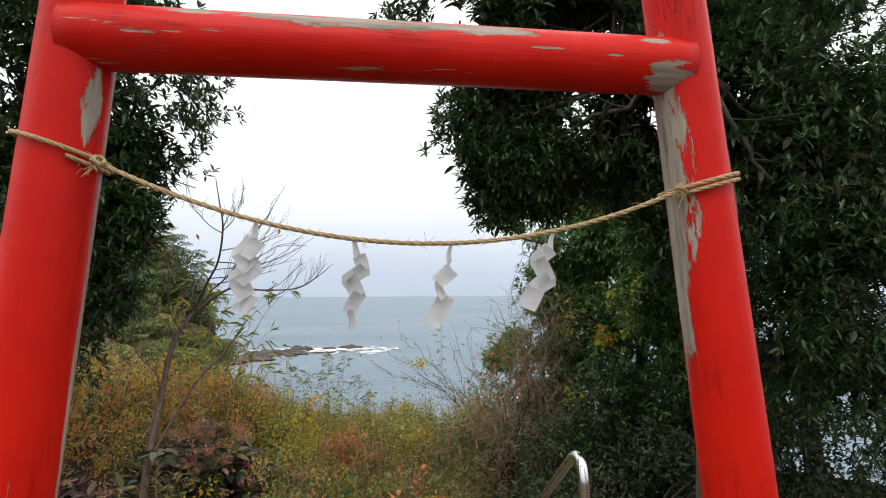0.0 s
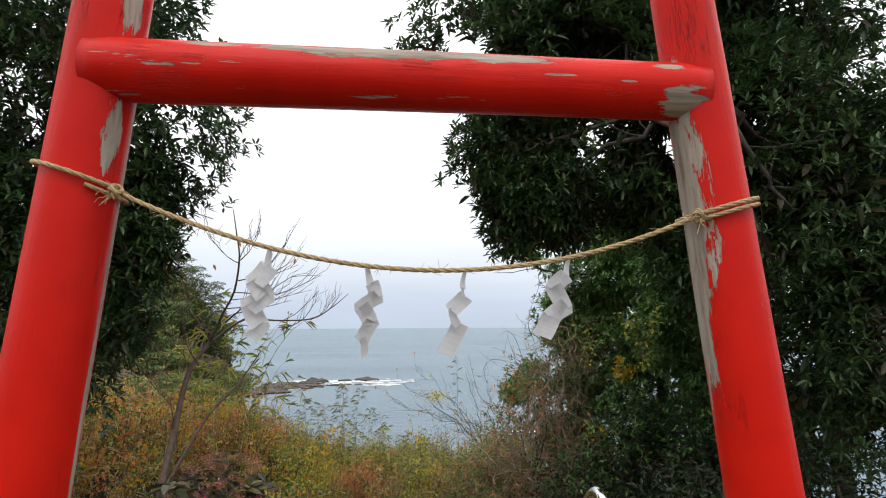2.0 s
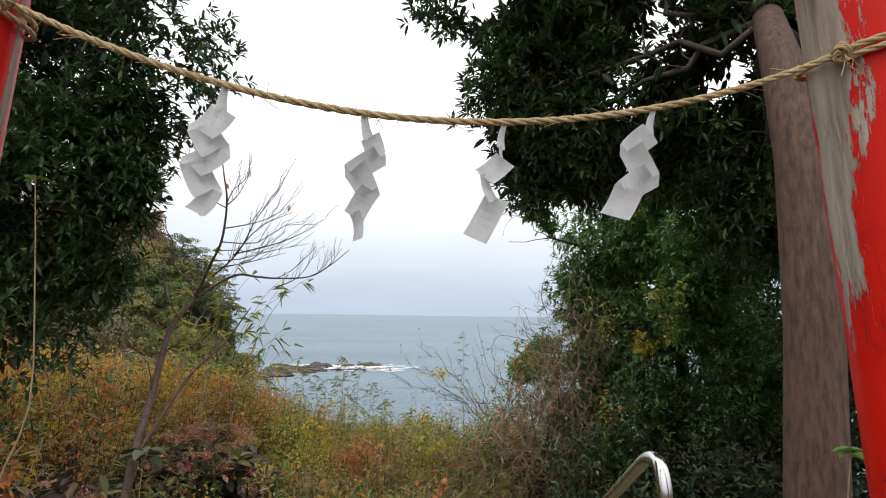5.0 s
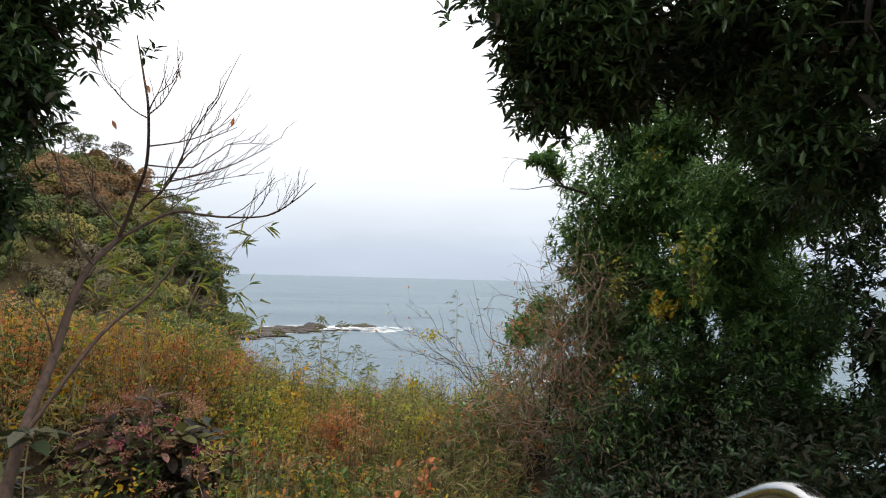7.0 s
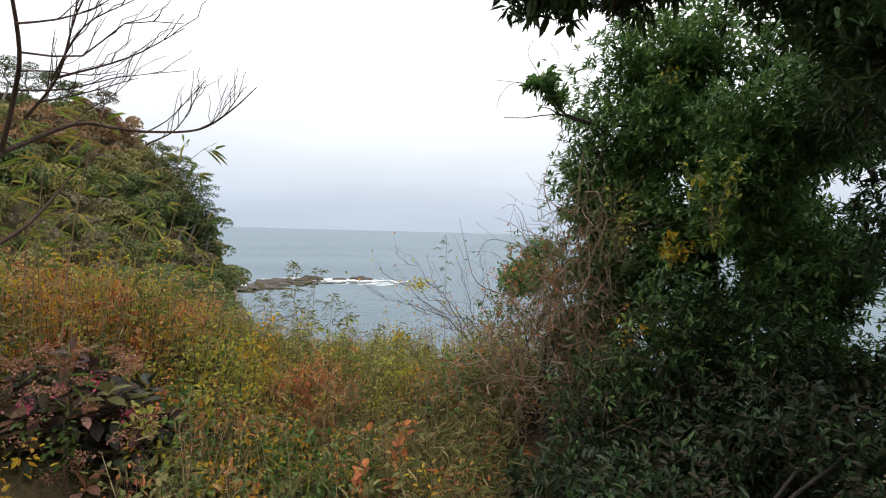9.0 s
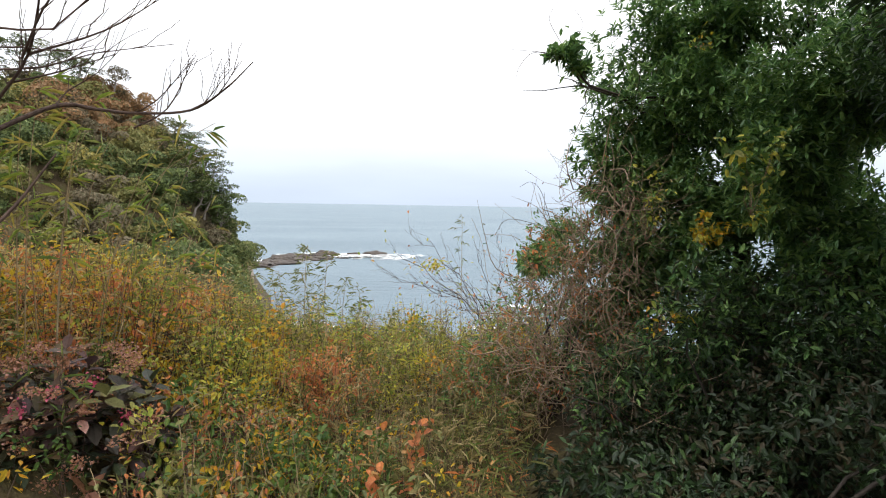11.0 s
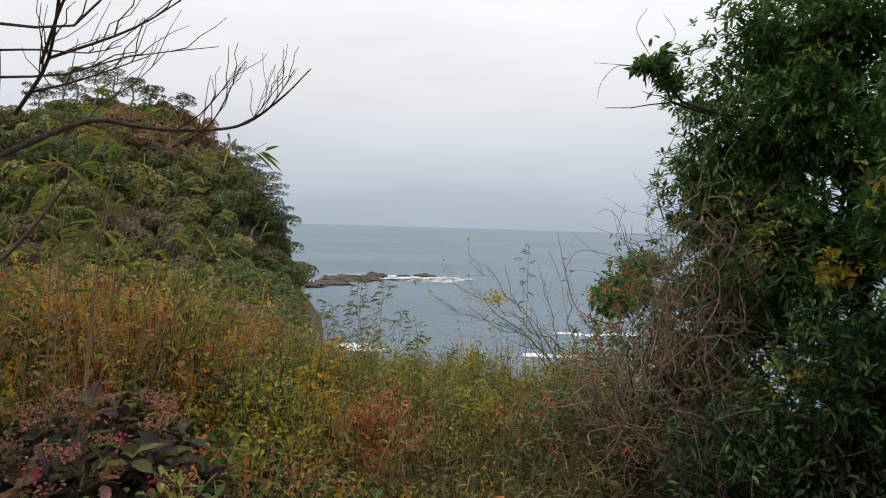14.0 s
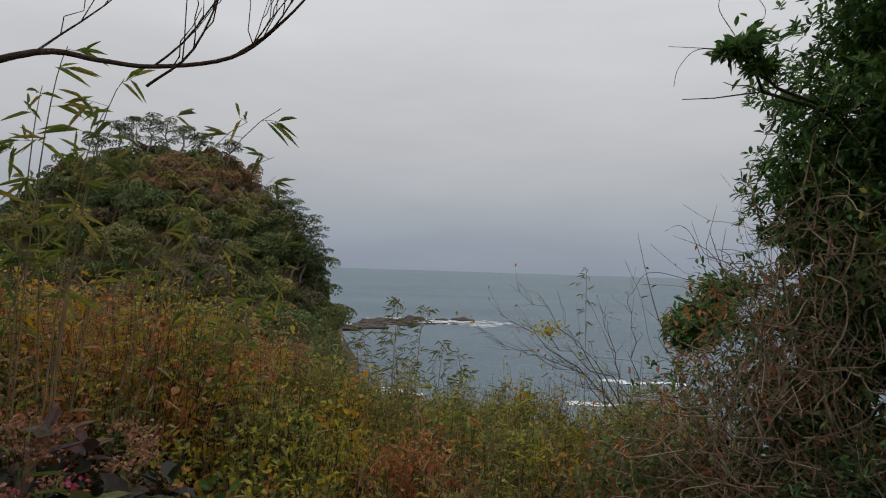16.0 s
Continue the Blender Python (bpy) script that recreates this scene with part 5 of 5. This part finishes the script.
for x, y, tip, n in ((-1.6, 7.3, (-0.64, 6.95, 1.84), 9), (-2.0, 7.0, (-1.72, 6.9, 2.12), 16), (-2.1, 7.1, (-1.92, 7.0, 1.95), 16), (-1.8, 7.0, (-1.42, 6.9, 1.96), 10), (-1.7, 7.6, (-0.95, 7.3, 1.2), 12), (-1.5, 7.9, (-0.72, 7.6, 0.95), 10), (-1.7, 7.3, (-0.95, 7.3, 1.86), 10), (-1.8, 7.1, (-1.33, 7.2, 1.86), 12), (-1.75, 6.9, (-1.5, 7.0, 1.78), 18), (-1.7, 6.8, (-1.42, 6.8, 1.8), 22), (-1.9, 7.6, (-0.9, 7.6, 1.72), 12),
                     (-1.5, 7.8, (-0.95, 8.0, 1.05), 12), (-2.0, 7.2, (-2.1, 7.2, 1.5), 18), (-2.2, 6.7, (-1.9, 6.8, 1.6), 20), (-2.5, 7.4, (-2.2, 7.5, 1.2), 18), (-1.4, 8.0, (-1.1, 8.1, 0.8), 14), (-2.4, 8.0, (-1.7, 8.2, 1.2), 14),
                     (-1.7, 8.6, (-1.24, 8.6, 1.76), 9), (-1.6, 8.8, (-1.2, 8.7, 1.2), 9), (-2.3, 8.6, (-1.85, 8.5, 1.6), 9), (-2.5, 8.5, (-2.2, 8.4, 1.15), 10), (-2.1, 8.9, (-1.5, 8.8, 1.5), 8)):
    bamboo(x, y, 2.0, tip, max(4, n * 4 // 10), 0.155, FRESHBAMBOO if n % 3 else BAMBOO, label="arching bamboo cane with yellow-green leaves")


def build_vines():
    t = thing("dry_vine_tangle", (2.6, 8.2, -1.0), "tangle of dry grey-brown vines draped over the bank shrub", "vine")
    t.matrix_world = Matrix.Identity(4)
    pieces, base = [], []
    for c, r, n in (((2.5, 8.3, 0.1), (0.75, 0.5, 0.75), 190), ((3.05, 8.75, 1.05), (0.48, 0.35, 0.85), 180), ((2.1, 8.5, -0.4), (0.7, 0.5, 0.45), 140), ((3.1, 7.8, -0.3), (0.7, 0.35, 0.5), 80)):
        for _ in range(n):
            a = np.array(c) + unit(rng.normal(size=(1, 3)))[0] * np.array(r) * rng.uniform(0.5, 1.05)
            d = unit(rng.normal(size=(1, 3)) * np.array([0.8, 0.5, 1.0]))[0]
            ln = rng.uniform(0.35, 1.15)
            p = flowing(bend(a, a + d * ln, 5, 0.16, rng.uniform(-0.1, 0.25)), 3)
            pieces.append(tube(p, np.linspace(rng.choice([0.0022, 0.003, 0.0045, 0.008]), 0.0015, len(p)), 4))
            base.append(p[rng.integers(0, len(p))])
    ob = part("vine_stem", mesh_from("vine_stem", *joined(pieces), [DRYVINE]), t)
    tagged(ob, kind="stuff")
    for a, b, r in (((3.4, 8.3, -0.9), (1.75, 8.0, 0.2), 0.012), ((3.3, 8.5, -0.8), (2.6, 8.4, 1.2), 0.014), ((3.2, 8.2, -0.9), (3.1, 7.5, 0.35), 0.009), ((2.9, 8.6, -0.9), (2.3, 8.3, 0.8), 0.012)):
        part("main_stem", mesh_from("main_stem", *tube(bend(a, b, 9, 0.10, -0.1), np.linspace(r, r * 0.35, 9), 7), [DRYVINE], smooth=True), t)
    b = np.array(base)[::1]
    v, q = leaves(b, rng.normal(size=b.shape), rng.uniform(0.03, 0.07, len(b)), width=0.4)
    part("withered_leaf", mesh_from("withered_leaf", v, q, [RUST, OLIVE, CAMELLIA], np.repeat(rng.integers(0, 3, len(b)), 2)), t, kind="stuff")


build_vines()


def leaf_spray(name, label, at, r, n, size, mats, category="leaves", width=0.6, stems=8):
    t = thing(name, at, label, category)
    t.matrix_world = Matrix.Identity(4)
    at = np.array(at, float)
    st, base = [], []
    for _ in range(stems):
        e = at + rng.normal(size=3) * np.array(r) * 0.7
        p = bend(at - np.array([0, -0.1, r[2]]), e, 6, 0.12, -0.1)
        st.append(tube(p, np.linspace(0.004, 0.0012, 6), 4))
        for _ in range(max(1, n // stems)):
            base.append(p[rng.integers(2, 6)] + rng.normal(size=3) * 0.035)
    part("stem", mesh_from("stem", *joined(st), [DRYVINE]), t)
    b = np.array(base)
    v, q = leaves(b, rng.normal(size=b.shape) + np.array([0, -0.4, 0]), size * rng.uniform(0.6, 1.2, len(b)), width=width)
    part("foliage", mesh_from("foliage", v, q, mats, np.repeat(rng.integers(0, len(mats), len(b)), 2)), t, kind="stuff")


leaf_spray("climbing_vine", "golden yellow leaves of a climber on the evergreen", (3.7, 7.9, 1.13), (0.28, 0.15, 0.2), 150, 0.08, [YELLOW, YELLOWGREEN], "vine")
leaf_spray("climbing_vine", "light green leaves of a climber on the evergreen", (3.72, 7.2, 1.58), (0.3, 0.12, 0.35), 200, 0.085, [YELLOWGREEN, GREEN], "vine")
leaf_spray("climbing_vine", "sparse yellow-green climber leaves on bare stems", (3.1, 7.4, 0.38), (0.3, 0.12, 0.15), 34, 0.07, [YELLOWGREEN, YELLOW], "vine", stems=5)
leaf_spray("climbing_vine", "pale green climber on the evergreen's outer leaves", (3.3, 8.25, 1.4), (0.22, 0.12, 0.45), 110, 0.065, [YELLOWGREEN, OLIVE], "vine")
leaf_spray("climbing_vine", "yellow climber leaves high on the evergreen", (3.95, 8.6, 3.15), (0.2, 0.1, 0.1), 30, 0.06, [YELLOW, YELLOWGREEN], "vine", stems=4)


def build_twig_bush():
    t = thing("twiggy_shrub", (2.6, 11.6, -1.2), "nearly leafless shrub with thin arching twigs and yellow leaves", "shrub")
    t.matrix_world = Matrix.Identity(4)
    st, base = [], []
    for e, r in (((0.81, 12.0, 0.45), 0.010), ((1.04, 12.0, 0.78), 0.009), ((1.2, 11.8, 0.3), 0.010), ((1.6, 11.6, 0.4), 0.009), ((2.1, 11.5, 0.55), 0.009), ((0.6, 12.0, 0.2), 0.007), ((2.4, 11.6, 0.7), 0.008), ((1.5, 11.9, -0.1), 0.008), ((0.9, 11.9, 0.0), 0.007)):
        p = bend((2.5 + rng.normal() * 0.1, 11.6, -0.9), e, 9, 0.05, -0.08)
        part("branch", mesh_from("branch", *tube(p, np.linspace(r, 0.002, 9), 5), [TWIG], smooth=True), t)
        for k in range(2, 9):
            for _ in range(3):
                d = (p[-1] - p[0]) * 0.14 + rng.normal(size=3) * np.array([0.12, 0.1, 0.14])
                w = bend(p[k], p[k] + d, 4, 0.08)
                st.append(tube(w, np.linspace(0.0025, 0.0009, 4), 3))
                base.append(w[-1])
    part("twig", mesh_from("twig", *joined(st), [TWIG]), t, kind="stuff")
    b = np.concatenate([np.array([1.39, 11.75, 0.29]) + rng.normal(size=(110, 3)) * np.array([0.13, 0.08, 0.07]), np.array(base)[rng.random(len(base)) < 0.35]])
    v, q = leaves(b, rng.normal(size=b.shape), rng.uniform(0.04, 0.075, len(b)), width=0.6)
    part("foliage", mesh_from("foliage", v, q, [YELLOW, YELLOWGREEN, RUST], np.repeat(np.where(np.arange(len(b)) < 110, rng.integers(0, 2, len(b)), rng.integers(1, 3, len(b))), 2)), t, "yellow and brown leaves", kind="stuff")


build_twig_bush()


def build_wine_shrub(c, r, flowers, heads):
    c, r = np.array(c), np.array(r)
    t = thing("broadleaf_shrub", (c[0], c[1], c[2] - 0.62), "shrub with large wine-purple leaves and dried brown flower heads", "shrub")
    t.matrix_world = Matrix.Identity(4)
    tips = c + unit(rng.normal(size=(230, 3))) * r * rng.uniform(0.45, 1.05, (230, 1))
    st = [tube(bend(c - np.array([0, 0, 0.7]), p, 5, 0.08), np.linspace(0.008, 0.003, 5), 5) for p in tips[::4]]
    part("stem", mesh_from("stem", *joined(st), [TWIG]), t)
    out = unit(tips - c) + np.array([0, 0, 0.5])
    v, q = rosettes(tips, out, 5, 0.17, width=0.52, lift=0.25)
    part("foliage", mesh_from("foliage", v, q, [PURPLE, WINEDARK, OLIVE, DRIEDHEAD], np.repeat(rng.choice(4, len(tips), p=[0.40, 0.42, 0.14, 0.04]), 10)), t, kind="stuff")
    for _ in range(heads):
        p = c + unit(rng.normal(size=(1, 3)) + np.array([0, -0.5, 0.6]))[0] * r * rng.uniform(0.85, 1.1)
        b = p + rng.normal(size=(70, 3)) * np.array([0.045, 0.045, 0.018])
        v, q = leaves(b, rng.normal(size=b.shape) + np.array([0, 0, 0.4]), rng.uniform(0.012, 0.028, 70), width=0.8)
        part("flower_head", mesh_from("flower_head", v, q, [DRIEDHEAD]), t, "dried brown flower head", kind="stuff")
    for p in flowers:
        b = np.array(p) + rng.normal(size=(24, 3)) * 0.024
        v, q = leaves(b, rng.normal(size=b.shape), np.full(24, 0.026), width=0.8)
        part("flower", mesh_from("flower", v, q, [PINK]), t, "small pink flower cluster", kind="stuff")


build_wine_shrub((-1.6, 6.75, -0.32), (0.75, 0.5, 0.6), ((-1.48, 6.4, 0.1), (-1.3, 6.5, 0.12), (-1.62, 6.3, 0.02), (-1.1, 6.5, -0.1)), 46)
build_wine_shrub((-2.35, 5.5, -0.42), (0.65, 0.5, 0.55), ((-2.1, 5.1, -0.05),), 12)


# ---- bright autumn sprays in the scrub ----
for at, r, n, size, mats, lab in (
        ((-1.4, 8.3, 0.2), (0.35, 0.2, 0.2), 260, 0.055, [YELLOW, YELLOWGREEN], "small shrub turned bright yellow in the scrub"),
        ((-0.95, 8.2, 0.0), (0.3, 0.2, 0.2), 220, 0.055, [YELLOW, YELLOWGREEN, GREEN], "small shrub turned yellow-green in the scrub"),
        ((-2.0, 8.7, 0.5), (0.4, 0.2, 0.2), 260, 0.055, [YELLOW, YELLOWGREEN], "small shrub turned bright yellow in the scrub"),
        ((-0.7, 7.7, -0.3), (0.35, 0.2, 0.2), 220, 0.05, [YELLOWGREEN, GREEN], "fresh yellow-green seedling shrub in the scrub"),
        ((-0.35, 6.9, -0.55), (0.35, 0.2, 0.18), 320, 0.06, [GREEN, OLIVE, YELLOW], "bramble with green and yellowing leaves"),
        ((0.05, 6.8, -0.65), (0.3, 0.2, 0.15), 240, 0.06, [OLIVE, GREEN, YELLOWGREEN], "bramble with green and yellowing leaves"),
        ((-0.1, 8.75, -0.45), (0.3, 0.2, 0.2), 260, 0.05, [RUST], "rust-brown withered fern in the scrub"),
        ((0.35, 8.3, -0.55), (0.25, 0.2, 0.2), 220, 0.05, [RUST, OLIVE], "rust-brown withered fern in the scrub"),
        ((-0.55, 7.4, -0.45), (0.3, 0.2, 0.15), 200, 0.05, [RUST, STRAW], "rust-brown withered fern in the scrub"),
        ((-0.85, 7.0, -0.3), (0.35, 0.2, 0.2), 260, 0.05, [RUST, YELLOW], "low shrub with rust and orange leaves"),
        ((-2.3, 7.6, 0.3), (0.45, 0.25, 0.25), 300, 0.05, [YELLOW, RUST, STRAW], "low shrub with orange and yellow leaves"),
        ((-2.9, 8.0, 0.55), (0.5, 0.25, 0.3), 320, 0.05, [RUST, STRAW, YELLOWGREEN], "low shrub with rust and yellow leaves"),
        ((0.75, 9.5, -0.45), (0.35, 0.2, 0.2), 260, 0.06, [YELLOWGREEN, BAMBOO], "yellow-green dwarf bamboo clump"),
        ((0.2, 9.9, -0.3), (0.35, 0.2, 0.25), 260, 0.07, [BAMBOO, YELLOWGREEN], "yellow-green dwarf bamboo clump")):
    leaf_spray("autumn_shrub", lab, at, r, n, size, mats, "shrub", 0.5, 14)


# ---- single plants by the gate and fine tendrils ----
def sprig(name, label, foot, tip, at, n, size, mats, width=0.5):
    z = float(ground_height(*foot)) - 0.03
    t = thing(name, (*foot, z), label, "plant")
    t.matrix_world = Matrix.Identity(4)
    part("stem", mesh_from("stem", *tube(flowing(bend((*foot, z), tip, 5, 0.04), 3), np.linspace(0.007, 0.003, 13), 6), [STALK], smooth=True), t)
    b = np.repeat(np.array([at], float), n, 0) + rng.normal(size=(n, 3)) * 0.015
    ang = np.arange(n) * 2.4
    way = np.stack([np.cos(ang), np.sin(ang) * 0.7 - 0.3, np.full(n, 0.15)], 1)
    v, q = leaves(b, way, size * rng.uniform(0.7, 1.15, n), width=width, droop=0.3, up=0.95)
    for k in range(n):
        part("leaf", mesh_from("leaf", v[6 * k:6 * k + 6], q[:2], [mats[k % len(mats)]]), t)


sprig("seedling", "seedling with a whorl of large dark leaves", (-1.52, 4.95), (-1.5, 4.9, 0.47), (-1.5, 4.9, 0.47), 8, 0.19, [PURPLE, DARKSHADED])
sprig("seedling", "young plant with pale fresh green leaves beside the gate", (2.36, 3.25), (2.4, 3.2, 0.82), (2.4, 3.2, 0.82), 6, 0.11, [GREEN])
sprig("seedling", "thin cane with a pair of fresh green leaves", (-2.05, 4.25), (-1.98, 4.2, 2.24), (-1.98, 4.2, 2.24), 4, 0.10, [GREEN])


def build_tendrils():
    t = thing("vine_tendrils", (2.9, 9.5, 2.9), "thin wiry tendrils reaching out of the evergreen", "vine")
    t.matrix_world = Matrix.Identity(4)
    for pts in (((2.55, 8.95, 2.98), (2.25, 8.95, 2.99), (1.95, 8.95, 3.0)), ((2.5, 8.95, 2.95), (2.2, 8.95, 2.98), (2.04, 8.95, 2.82), (2.0, 8.95, 2.66)), ((2.5, 8.95, 3.1), (2.36, 8.95, 3.35), (2.46, 8.95, 3.55)), ((2.6, 8.95, 3.1), (2.75, 8.95, 3.3), (2.62, 8.95, 3.5)),
                ((2.9, 10.4, 1.1), (2.75, 10.4, 1.5), (2.6, 10.4, 1.62), (2.45, 10.4, 1.55)), ((2.85, 10.4, 1.0), (2.3, 10.4, 1.1), (2.1, 10.4, 0.85))):
        part("tendril", mesh_from("tendril", *tapered(pts, [0.004, 0.003, 0.002], 5), [TWIG]), t)


build_tendrils()
